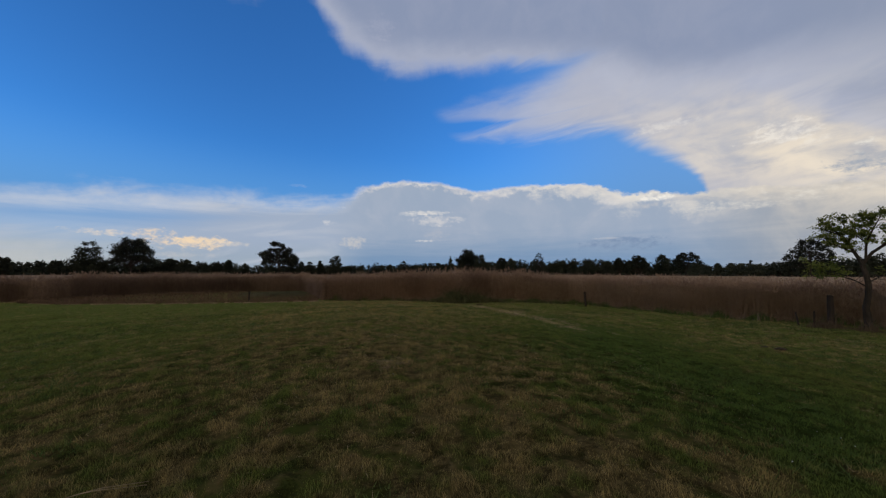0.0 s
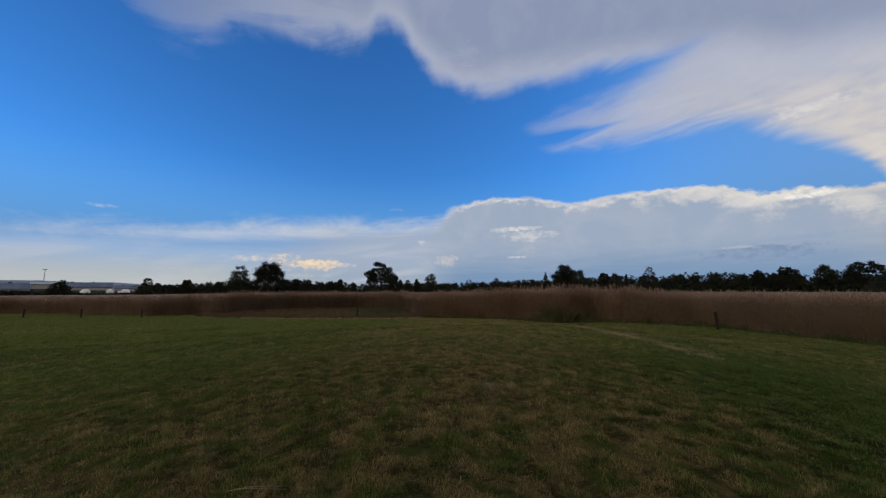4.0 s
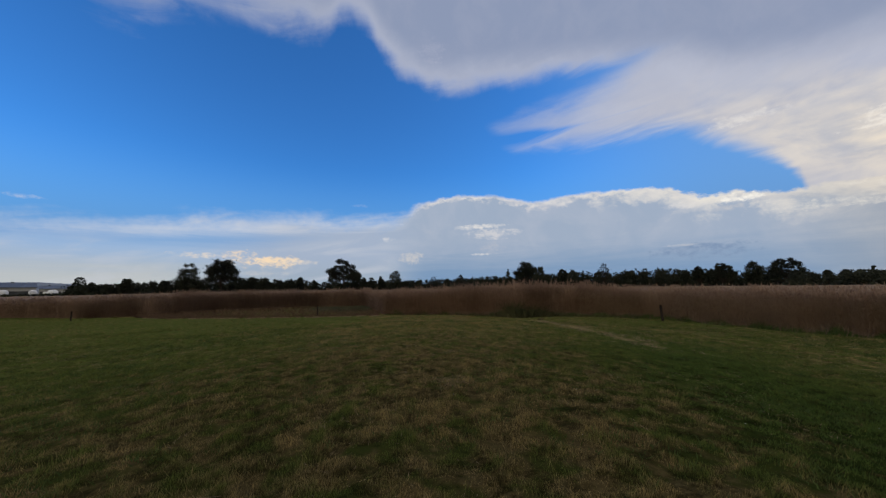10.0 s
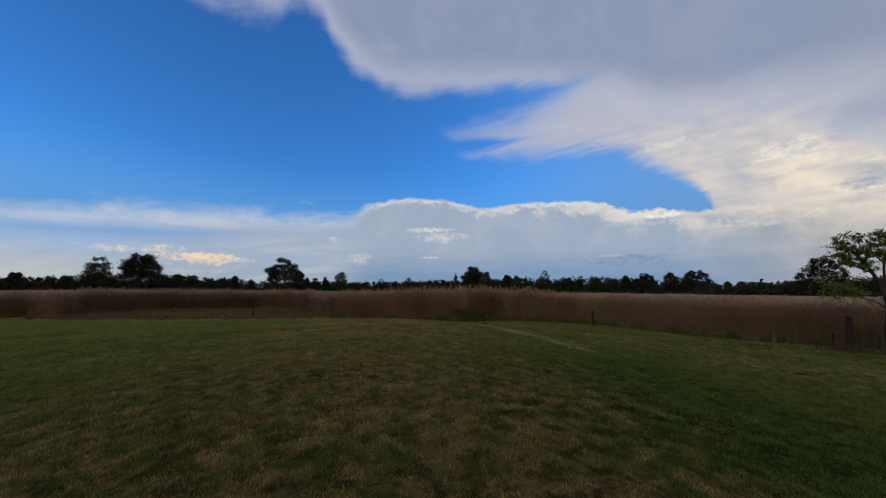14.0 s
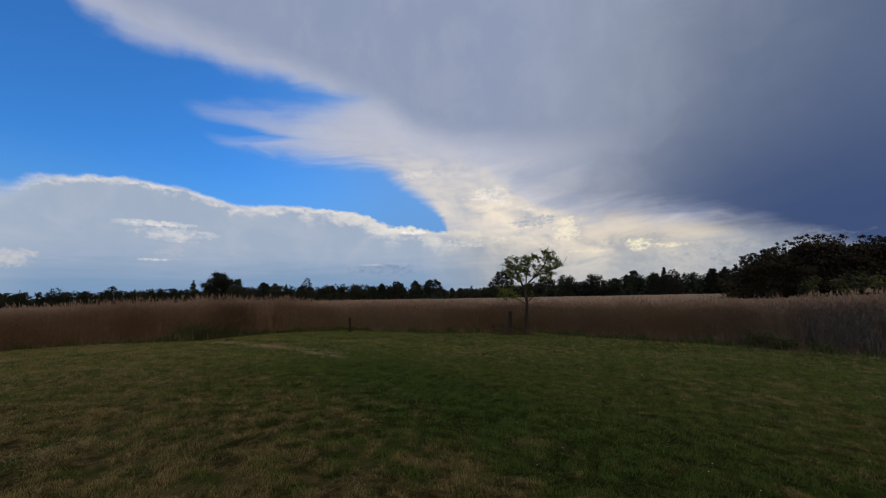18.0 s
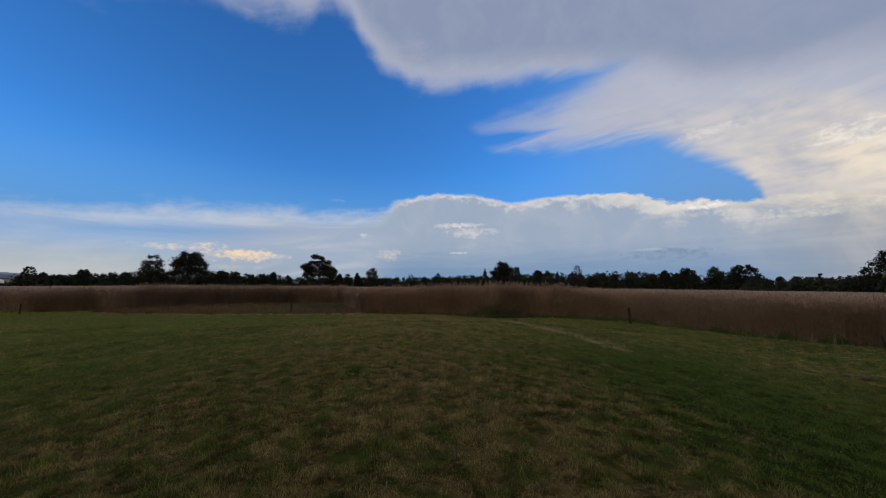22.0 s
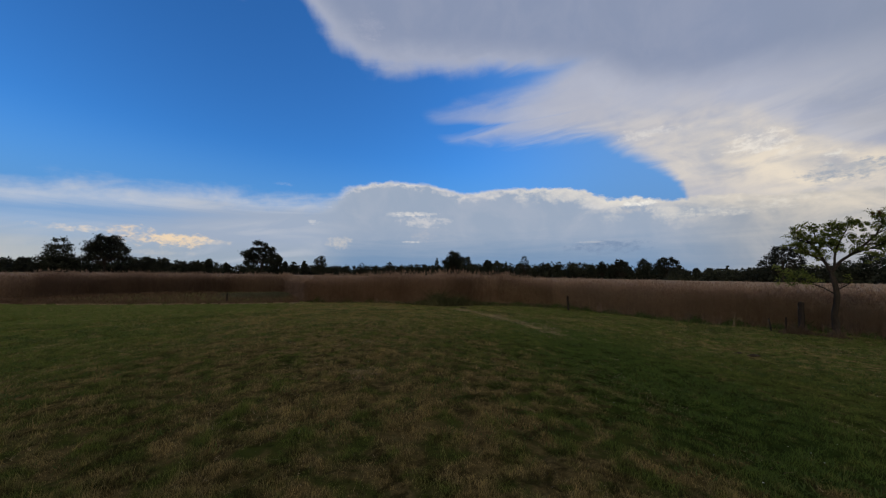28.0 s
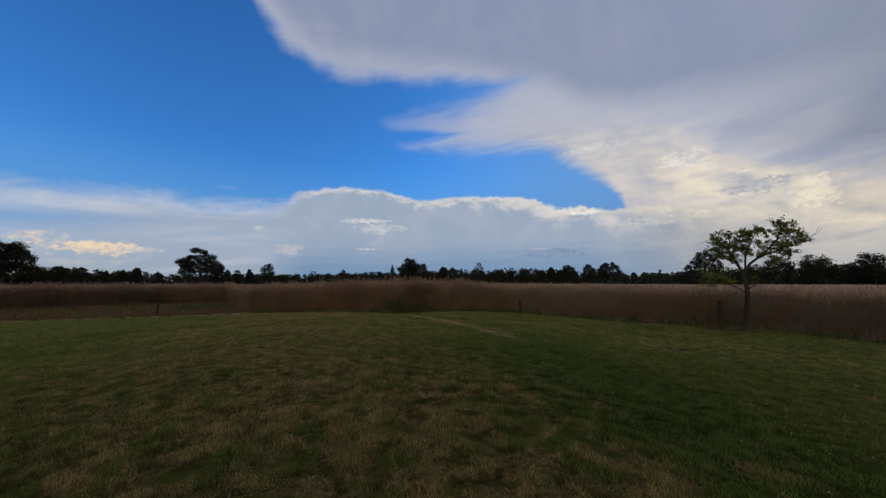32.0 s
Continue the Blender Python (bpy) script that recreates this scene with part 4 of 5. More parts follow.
def clearing():
    """Grey-green growth in the clearing, and a line of bleached straw where the mowing stops."""
    az = RNG.triangular(11.0, 12.5, 21, 6000)
    r = RNG.normal(45.5, 2.2, len(az))
    blades("clearing_grass", -np.sin(np.radians(az)) * r, np.cos(np.radians(az)) * r, 0.30, 0.05, 1.2, M_CLEARING, "grey-green rough grass in the reed clearing", "grass", simple=True)
    az = RNG.uniform(9.0, 44, 9000)
    r = edge_of_grass(az) + RNG.normal(0, 0.28, len(az)) + 0.3 * np.sin(az * 2.1)
    keep = np.array([noise.noise((q * 0.9, 3.0, 3.0)) for q in az]) > -0.1
    az, r = az[keep], r[keep]
    blades("cut_straw", -np.sin(np.radians(az)) * r, np.cos(np.radians(az)) * r, 0.07, 0.05, 2.2, M_CUT, "bleached cut straw lying along the mown edge", "straw", simple=True)

    az = RNG.uniform(-103, -88, 2600)
    r = edge_of_reeds(az) - 0.25 - np.abs(RNG.normal(0, 0.35, len(az)))
    blades("cut_straw", -np.sin(np.radians(az)) * r, np.cos(np.radians(az)) * r, RNG.uniform(0.05, 0.16, len(az)), 0.022, 2.0, M_CUT, "bleached straw lying along the foot of the reeds", "straw", simple=True)
    # two small heaps of hay left on the crest
    for cx, cy, size, n in ((0.12, 5.95, 0.17, 700), (0.05, 5.50, 0.08, 160), (0.26, 8.98, 0.14, 300)):
        x, y = cx + RNG.normal(0, size, n), cy + RNG.normal(0, size * 0.8, n)
        blades("hay_heap", x, y, RNG.uniform(0.012, 0.03, n), 0.006, 2.4, M_CUT, "small flattened heap of old straw on the pasture", "hay", z=bank(x, y) + RNG.uniform(0.02, 0.05, n), simple=True)

    # the row of old hay that leads to the corner of the reeds
    y = RNG.uniform(10.5, 25.0, 11000)
    x = 7.55 - ((y - 16.0) * 0.12) ** 2 * 1.5 + RNG.normal(0, 0.45, len(y))
    keep = np.array([noise.noise((a * 1.4, b * 0.7, 31.0)) + 0.7 * noise.noise((a * 4.0, b * 2.4, 33.0)) for a, b in zip(x, y)]) > RNG.normal(0.12, 0.15, len(y)) + 0.03 * np.abs(y - 19)
    x, y = x[keep], y[keep]
    blades("hay_row", x, y, RNG.uniform(0.03, 0.07, len(y)), 0.02, 2.4, M_CUT, "thin row of old pale hay left on the pasture", "hay", z=bank(x, y) + 0.03, simple=True)


clearing()


# ---------------------------------------------------------------- trees
def leaf_cloud(rng, blobs, count, size, fill=0.62, stray=0.2):
    """Small leaf clumps scattered through ellipsoids (x, y, z, rx, ry, rz), mostly near their skins."""
    blobs = np.asarray(blobs, float)
    weight = blobs[:, 3] * blobs[:, 5]
    pick = rng.choice(len(blobs), count, p=weight / weight.sum())
    d = rng.normal(size=(count, 3))
    d /= np.linalg.norm(d, axis=1)[:, None]
    rad = rng.uniform(0, 1, count) ** 0.5 * (fill + (1 - fill) * rng.uniform(0.4, 1.35, count))
    rad = rad * np.where(rng.uniform(0, 1, count) < stray, rng.uniform(1.0, 1.55, count), 1.0)
    p = blobs[pick, :3] + d * rad[:, None] * blobs[pick, 3:]
    u = rng.normal(size=(count, 3))
    u /= np.linalg.norm(u, axis=1)[:, None]
    w = np.cross(u, rng.normal(size=(count, 3)))
    w /= np.linalg.norm(w, axis=1)[:, None]
    s = size * rng.uniform(0.55, 1.45, count)[:, None]
    v = np.stack((p - u * s, p - w * s * 0.5, p + u * s, p + w * s * 0.5), 1)
    return v.reshape(-1, 3), np.arange(count * 4).reshape(-1, 4)


def crown_part(rng, blobs, count, size, mat, parent, name="crown", label=""):
    v, q = leaf_cloud(rng, blobs, count, size)
    ob = new(name, mesh_from(name, v, q, mat))
    ob.parent = parent
    return tagged(ob, label)


def puffs(rng, half, low, high, shape, step, size, under=0.0):
    """Leaf puffs spread evenly over a crown of half width half between the heights low and high, each no nearer than step (in half widths) to the next.
    shape: how the top falls off to the sides; under: how far the underside is hollowed."""
    spots, blobs = [], []
    aspect = (high - low) / half
    phase = rng.uniform(0, 40)
    for _ in range(1500):
        u, v = rng.uniform(-1, 1), rng.uniform(0, 1)
        fall = {"dome": (1 - u * u) ** 0.55, "flat": 1 - 0.55 * abs(u) ** 1.7, "cone": (1 - abs(u)) ** 0.85}[shape]
        fall *= 1 + 0.20 * noise.noise(Vector((u * 2.2 + phase, 0.5, 3.0)))
        if not under * (1 - u * u) <= v <= min(1.0, fall):
            continue
        if any(math.hypot(u - a, (v - b) * aspect) < step for a, b in spots):
            continue
        spots.append((u, v))
        r = size * half * rng.uniform(0.7, 1.35)
        depth = rng.uniform(-0.8, 0.8) * math.sqrt(1 - u * u) * half
        blobs.append((u * (half - r * 0.6), depth, max(low, low + v * (high - low) - r * 0.4), r * rng.uniform(0.85, 1.2), r, r * rng.uniform(0.7, 1.0)))
    return np.array(blobs)


# kind of far tree: name, crown base (share of the height), outline, spacing, puff size, hollow underside, leaves a puff, leaf size
TREE_KINDS = {
    "d": ("bushy_tree", 0.10, "dome", 0.23, 0.25, 0.0, 120, 0.25, "dense dark round-headed tree in the belt beyond the marsh"),
    "o": ("gum_tree", 0.30, "dome", 0.22, 0.20, 0.06, 230, 0.27, "tall gum tree with an open, see-through crown beyond the marsh"),
    "u": ("gum_tree", 0.42, "flat", 0.21, 0.19, 0.18, 150, 0.25, "tall gum tree with a spreading flat-topped crown beyond the marsh"),
    "g": ("gum_tree", 0.42, "flat", 0.21, 0.24, 0.25, 170, 0.25, "broad dark dome-headed tree above the belt beyond the marsh"),
    "b": ("bushy_tree", 0.0, "dome", 0.24, 0.25, 0.0, 100, 0.26, "low dark bushy tree in the belt beyond the marsh"),
    "c": ("conifer", 0.08, "cone", 0.24, 0.28, 0.0, 110, 0.22, "dark pointed conifer in the belt beyond the marsh"),
    "w": ("bare_tree", 0.30, "dome", 0.20, 0.16, 0.0, 45, 0.17, "thin wispy half-bare tree above the tree belt"),
}


def tree(az, el, wide, style, dist, seed):
    """A far tree whose top stands at that elevation and which is that many degrees wide."""
    rng = np.random.default_rng(seed)
    name, base, shape, step, size, under, leaves, leaf, label = TREE_KINDS[style]
    height = 2.5 + dist * math.tan(radians(el))
    half = dist * math.tan(radians(wide)) * 0.58
    root = new(name)
    root.matrix_world = Matrix.Translation(at(az, dist)) @ Matrix.Rotation(radians(az), 4, "Z")
    blobs = puffs(rng, half, base * height, height, shape, step, size, under)
    bm = bmesh.new()
    lean = rng.uniform(-0.12, 0.12) * half
    tr = 0.018 * height
    fork = height * (0.34 if style in "ouwg" else 0.25)
    tube(bm, [(0, 0, -0.3), (lean * 0.4, 0, fork * 0.5), (lean, 0, fork), (lean * 1.5, 0, height * 0.72)], [tr * 1.3, tr, tr * 0.8, tr * 0.25])
    part("trunk", bm, M_BARK, root)
    if style in "ouwg":
        for b in blobs:
            bm = bmesh.new()
            foot = Vector((lean, 0, fork * rng.uniform(0.8, 1.3)))
            bend = foot.lerp(Vector(b[:3]), 0.5) + Vector((b[0] * 0.12, 0, -0.05 * height * rng.uniform(0, 1)))
            tube(bm, [foot, bend, b[:3]], [tr * 0.42, tr * 0.27, tr * 0.08], 4)
            if style == "w":
                for _ in range(5):
                    d = Vector((rng.normal(0, 0.7), rng.normal(0, 0.5), rng.uniform(0.3, 1.0))) * half * 0.3
                    tube(bm, [b[:3], Vector(b[:3]) + d], [tr * 0.10, tr * 0.03], 3)
            part("limb", bm, M_BARK, root)
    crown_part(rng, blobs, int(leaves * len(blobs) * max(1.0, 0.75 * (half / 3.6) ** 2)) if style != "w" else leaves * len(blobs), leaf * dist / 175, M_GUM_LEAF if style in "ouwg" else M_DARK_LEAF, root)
    tagged(root, label, "tree", group="trees beyond the marsh")


# azimuth, elevation of the top, width in degrees, kind
FAR_TREES_A = (
    (42.1, 1.80, 1.4, "b"), (38.4, 1.45, 1.6, "b"), (35.9, 3.65, 3.1, "d"), (32.2, 4.55, 3.6, "g"), (28.7, 2.15, 2.0, "b"), (26.9, 2.05, 1.8, "b"), (24.7, 1.85, 0.9, "c"), (23.3, 1.65, 0.9, "b"),
    (22.0, 2.00, 1.3, "d"), (19.8, 1.45, 1.5, "b"), (15.5, 4.75, 4.5, "u"), (13.5, 2.90, 2.2, "d"), (12.4, 1.95, 1.0, "b"), (11.0, 1.90, 1.5, "b"), (9.6, 2.10, 1.1, "d"), (7.3, 2.95, 2.4, "d"),
    (3.5, 1.30, 2.8, "b"), (0.9, 1.95, 2.1, "w"), (-1.3, 1.55, 1.1, "b"), (-3.6, 2.30, 1.5, "w"))
FAR_TREES_B = (
    (-5.2, 1.60, 1.8, "b"), (-7.5, 1.90, 3.4, "b"), (-10.2, 1.70, 0.9, "b"), (-11.5, 3.05, 1.3, "c"), (-14.4, 4.05, 3.4, "g"), (-16.4, 3.20, 2.2, "d"), (-18.6, 1.60, 1.1, "b"),
    (-20.0, 2.75, 2.0, "o"), (-21.5, 2.55, 2.2, "d"), (-23.0, 2.45, 0.9, "c"), (-25.9, 3.50, 1.9, "w"), (-28.6, 1.80, 1.2, "b"), (-29.7, 2.20, 1.0, "b"), (-31.2, 2.20, 1.4, "d"), (-33.5, 2.25, 3.0, "b"))
FAR_TREES_C = (
    (-36.1, 2.05, 1.3, "b"), (-37.5, 2.45, 1.3, "u"), (-38.5, 1.90, 1.1, "b"), (-40.0, 2.80, 2.5, "u"), (-43.1, 2.95, 2.1, "d"), (-45.8, 3.10, 3.2, "u"),
    (-48.0, 1.20, 0.9, "b"), (-49.1, 1.45, 0.9, "d"), (-50.5, 1.45, 1.3, "d"), (-52.3, 1.80, 0.8, "c"), (-54.6, 1.40, 2.4, "b"))
NEARER_TREES = (
    (-57.3, 4.20, 3.7, "u"), (-64.2, 3.30, 3.2, "d"), (-67.3, 3.25, 3.4, "d"), (-71.4, 2.95, 4.0, "g"), (-74.5, 2.20, 1.9, "d"), (-76.6, 3.15, 2.4, "o"), (-79.4, 2.85, 2.3, "d"),
    (-80.6, 3.50, 0.8, "w"), (-81.7, 3.30, 1.8, "w"), (-83.5, 2.50, 3.7, "d"), (-86.0, 3.00, 1.8, "u"), (-87.2, 3.10, 1.1, "o"))
for k, (az, el, wide, style) in enumerate(FAR_TREES_A + FAR_TREES_B + FAR_TREES_C):
    tree(az, el, wide, style, 165 + 20 * ((k * 7) % 5) / 4, 100 + k)
for k, (az, el, wide, style) in enumerate(NEARER_TREES):
    tree(az, el, wide, style, 125 + 12 * ((k * 3) % 4) / 3, 200 + k)


def woods(name, a0, a1, dist, tops, bushes, label, depth=14.0):
    """A belt of rounded scrub; tops: elevation of its upper edge by azimuth."""
    rng = np.random.default_rng(131 + int(a0))
    ta, te = zip(*sorted(tops))
    az = rng.uniform(a1, a0, bushes)
    r = dist + rng.uniform(-0.5, 0.5, bushes) * depth
    top = 2.5 + r * np.tan(np.radians(np.interp(az, ta, te) * rng.choice((0.72, 0.85, 0.95, 1.02, 1.12), bushes) + 0.02))
    a = np.radians(az)
    wide = rng.uniform(1.1, 2.6, bushes) * dist / 180
    px, py = -np.sin(a) * r, np.cos(a) * r
    blobs = np.stack((px, py, top * 0.60, wide, wide, top * 0.38), -1)
    crests = np.stack((px + rng.normal(0, 1, bushes), py, top - wide * 0.45, wide * 0.6, wide * 0.6, wide * 0.45), -1)
    skirts = np.stack((px, py, top * 0.33, wide * 1.6, wide * 1.6, top * 0.36), -1)
    v, q = leaf_cloud(rng, np.concatenate((blobs, crests)), bushes * 140, 0.38 * dist / 180, stray=0.0)
    v2, q2 = leaf_cloud(rng, skirts, bushes * 50, 0.95 * dist / 180, stray=0.0)
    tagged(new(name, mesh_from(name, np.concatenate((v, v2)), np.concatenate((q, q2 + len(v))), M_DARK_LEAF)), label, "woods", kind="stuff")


woods("far_woods", 47.0, -48.0, 190.0, ((47, 0.8), (42, 1.1), (38, 1.45), (34, 1.7), (29, 1.95), (25, 1.55), (20, 1.4), (15, 1.4), (10, 1.4), (6.8, 1.25), (2, 1.35), (-2.6, 1.5), (-8, 1.75), (-11.4, 1.7), (-19.3, 1.95), (-24, 2.05),
                                        (-28, 2.1), (-32, 2.25), (-36, 2.05), (-41.6, 1.6), (-48, 1.3)), 560, "dark belt of scrub and low trees beyond the marsh")
woods("far_woods", -46.0, -92.0, 140.0, ((-46, 1.35), (-50, 1.2), (-55, 1.35), (-60, 1.5), (-64, 2.2), (-68, 2.2), (-70, 1.7), (-73, 1.8), (-76, 2.3), (-82, 2.35), (-88, 2.4), (-92, 2.7)), 420, "dark belt of scrub and low trees beyond the marsh")
woods("far_woods", 66.0, 46.0, 250.0, ((46, 0.65), (47.3, 0.02), (50, -0.08), (51.8, 0.0), (54, 0.25), (58, 0.3), (62, 0.6), (66, 0.9)), 130, "low dark scrub before the warehouses")
tree(53.4, 1.38, 2.0, "b", 230, 301)
tree(59.6, 1.92, 1.3, "b", 420, 302)
tree(46.0, 1.85, 1.3, "w", 235, 303)
tree(45.0, 1.25, 1.4, "b", 235, 304)


def thicket():
    """The broad dark tree that hangs over the reeds."""
    rng = np.random.default_rng(5)
    root = new("spreading_tree")
    root.matrix_world = Matrix.Translation(at(-95.2, 45)) @ Matrix.Rotation(radians(-95.2), 4, "Z")

    def crown_top(x):
        return np.interp(x, (-6.3, -5.7, -4.5, -3.8, -2.5, -1.4, 0.3, 1.6, 3.6, 4.7, 5.3, 6.6, 8.0), (3.2, 4.3, 5.0, 5.7, 6.2, 6.75, 7.15, 7.0, 6.65, 6.4, 5.9, 5.0, 4.0))

    blobs, spots = [], []
    for _ in range(5000):
        x, z = rng.uniform(-6.2, 7.6), rng.uniform(1.5, 7.3)
        if z > crown_top(x) - 0.1 or any(math.hypot(x - a, z - b) < 0.62 for a, b in spots):
            continue
        spots.append((x, z))
        r = rng.uniform(0.50, 0.75)
        blobs.append((x, rng.uniform(-2.4, 2.4), z - 0.3, r * 1.15, r, r * 0.75))
        if z < crown_top(x) - 0.5:
            blobs += [(x + rng.normal(0, 0.2), y, z - 0.35, r * 1.4, r, r * 1.0) for y in (-0.8, 0.8, 2.2)]
    for k in range(7):
        bm = bmesh.new()
        b = blobs[k * 9]
        tube(bm, [((k - 3) * 0.5, 0, -0.2), (b[0] * 0.45, b[1] * 0.4, b[2] * 0.45), b[:3]], [0.22, 0.14, 0.04])
        part("trunk", bm, M_BARK, root)
    crown_part(rng, blobs, 90000, 0.13, M_THICKET_LEAF, root)
    # sprigs that stand out of the outline
    tips = []
    bm = bmesh.new()
    for _ in range(150):
        x = rng.uniform(-6.2, 6.0) if rng.uniform() < 0.55 else rng.uniform(-6.0, -1.5)
        z = float(crown_top(x))
        d = Vector((rng.normal(-0.25, 0.3), rng.normal(0, 0.2), rng.uniform(0.1, 0.45)))
        p = Vector((x, rng.uniform(-1.5, 1.5), z - 0.45))
        tube(bm, [p, p + d * 0.6 + Vector((0, 0, 0.12)), p + d + Vector((0, 0, 0.2))], [0.02, 0.013, 0.006], 4)
        tips.append((*(p + d + Vector((0, 0, 0.2))), 0.17, 0.17, 0.13))
    part("sprigs", bm, M_BARK, root)
    crown_part(rng, tips, 3600, 0.085, M_THICKET_LEAF, root, "sprig_leaves")
    skirt = [(rng.uniform(-1.5, 6.5), rng.uniform(-2.8, -2.0), rng.uniform(1.9, 3.3), 0.6, 0.5, 0.45) for _ in range(22)]
    crown_part(rng, skirt, 7000, 0.11, M_WEED_DARK, root, "low_foliage", "dull green low foliage")
    tagged(root, "broad dark dense tree spreading low over the reeds", "tree")


thicket()


def young_tree():
    """The slender tree at the edge of the pasture, forked, with a thin open crown."""
    rng = np.random.default_rng(12)
    root = new("young_tree")
    base = Vector(at(-61.3, 23.6))
    base.z = float(bank(base.x, base.y)) - 0.03
    root.matrix_world = Matrix.Translation(base) @ Matrix.Rotation(radians(-61.3), 4, "Z")
    # local axes: x to the right as seen from the bank, y away
    bm = bmesh.new()
    tube(bm, [(0, 0, -0.1), (0.02, 0, 0.12), (0.0, 0.02, 0.6), (-0.02, 0, 1.0), (0.07, 0.03, 1.5), (0.11, 0, 1.95), (0.08, 0, 2.4), (0.0, 0.02, 2.8), (-0.02, 0.02, 3.05)], [0.20, 0.15, 0.125, 0.114, 0.104, 0.098, 0.092, 0.086, 0.075], 10)
    part("trunk", bm, M_BARK, root, "grey-brown trunk, slightly crooked")
    # limb: thickness at its foot, share of it that bears leaves, then its places
    limbs = (
        (0.075, 0.45, ((0.0, 0.0, 2.9), (-0.18, 0.05, 3.4), (-0.35, 0.1, 3.9), (-0.60, 0.15, 4.4), (-0.90, 0.1, 4.9), (-1.15, 0.1, 5.15))),
        (0.040, 0.35, ((-0.2, 0.05, 3.45), (-0.6, -0.2, 3.75), (-0.9, -0.3, 4.0), (-1.25, -0.35, 4.25))),
        (0.036, 0.40, ((-0.35, 0.1, 3.9), (-0.3, 0.35, 4.4), (-0.45, 0.5, 4.9), (-0.5, 0.5, 5.35))),
        (0.070, 0.50, ((0.0, 0.0, 2.95), (0.3, -0.05, 3.45), (0.65, -0.1, 3.8), (1.0, -0.1, 4.2), (1.35, 0.0, 4.7), (1.55, 0.05, 5.2), (1.48, 0.1, 5.6))),
        (0.040, 0.50, ((0.65, -0.1, 3.8), (1.2, 0.2, 4.05), (1.7, 0.3, 4.4), (2.05, 0.35, 4.75), (2.15, 0.35, 5.1))),
        (0.045, 0.40, ((0.1, 0.0, 3.2), (0.15, -0.3, 3.9), (0.35, -0.45, 4.5), (0.55, -0.5, 5.0), (0.65, -0.5, 5.4))),
        (0.026, 0.30, ((0.35, -0.45, 4.5), (0.1, -0.2, 4.9), (0.12, -0.1, 5.3))),
        (0.026, 0.35, ((1.0, -0.1, 4.2), (1.5, -0.3, 4.3), (2.0, -0.35, 4.35), (2.25, -0.4, 4.5))),
        (0.022, 0.55, ((1.2, 0.2, 4.05), (1.6, 0.4, 3.95), (2.0, 0.5, 4.05))),
        (0.028, 0.30, ((-0.6, 0.15, 4.4), (-0.85, -0.1, 4.55), (-1.15, -0.2, 4.75))),
        (0.030, 0.25, ((0.15, -0.3, 3.9), (-0.1, -0.5, 4.25), (-0.15, -0.6, 4.6))),
        (0.024, 0.30, ((1.35, 0.0, 4.7), (1.75, -0.1, 5.0), (1.9, -0.1, 5.35))),
        (0.034, 1.10, ((0.1, 0, 1.9), (-0.25, -0.1, 2.2), (-0.7, -0.2, 2.42), (-1.3, -0.3, 2.55))),
        (0.026, 1.10, ((0.1, 0, 2.1), (0.35, 0.05, 2.3), (0.62, 0.1, 2.52))))
    tufts = []
    for r0, bare, pts in limbs:
        pts = [(x, y, z - 0.10 * max(0.0, z - 3.2)) for x, y, z in pts]
        bm = bmesh.new()
        last = len(pts) - 1
        tube(bm, pts, [r0 * (1 - 0.85 * i / last) for i in range(last + 1)], 7)
        for _ in range(10 + 6 * last):
            f = rng.uniform(0.2, 1.0)
            i = min(int(f * last), last - 1)
            p = Vector(pts[i]).lerp(Vector(pts[i + 1]), f * last - i)
            d = Vector((rng.normal(0, 0.6), rng.normal(0, 0.6), rng.uniform(0.0, 0.9))).normalized() * rng.uniform(0.15, 0.42)
            tube(bm, [p, p + d * 0.55 + Vector((0, 0, -0.03)), p + d], [0.009, 0.006, 0.003], 4)
            if f > bare - 0.22:
                tufts.append((*(p + d), 0.15, 0.15, 0.12))
                tufts.append((*(p + d * 0.6), 0.08, 0.08, 0.06))
        part("limb", bm, M_BARK, root)
    bm = bmesh.new()
    tube(bm, ((2.1, 0.35, 4.55), (2.5, 0.4, 4.6), (2.75, 0.4, 4.85), (2.85, 0.4, 5.12)), [0.014, 0.011, 0.008, 0.004], 5)
    tube(bm, ((2.6, 0.4, 4.70), (2.75, 0.35, 4.75), (2.95, 0.3, 5.08)), [0.008, 0.006, 0.003], 4)
    part("bare_twig", bm, M_BARK, root)
    crown_part(rng, tufts, 9500, 0.036, M_LEAF, root, "foliage", "sparse small green leaves in open clusters")
    # fuller clusters
    heads = ((0.62, -0.5, 5.15, 0.30), (0.35, -0.4, 5.25, 0.22), (0.1, -0.1, 5.2, 0.18), (-0.5, 0.4, 5.15, 0.20), (-1.1, 0.1, 5.0, 0.20), (-0.85, 0.1, 4.7, 0.22), (-0.4, 0.2, 4.3, 0.26), (-0.15, -0.5, 4.35, 0.26), (-0.9, -0.3, 4.05, 0.22),
             (1.5, 0.1, 5.45, 0.20), (1.8, -0.1, 5.2, 0.20), (2.1, 0.3, 4.95, 0.20), (1.75, 0.2, 4.5, 0.20), (1.2, 0.0, 4.5, 0.18), (2.1, -0.3, 4.45, 0.20), (1.7, 0.4, 4.0, 0.26), (0.75, -0.3, 4.6, 0.24), (-1.05, -0.2, 4.35, 0.26), (-0.65, 0.0, 3.95, 0.26), (0.0, 0.2, 4.75, 0.24), (1.35, 0.3, 3.75, 0.26), (0.9, 0.1, 5.05, 0.22), (-0.35, -0.2, 3.75, 0.22), (0.3, 0.3, 4.2, 0.24), (0.95, -0.3, 3.9, 0.22))
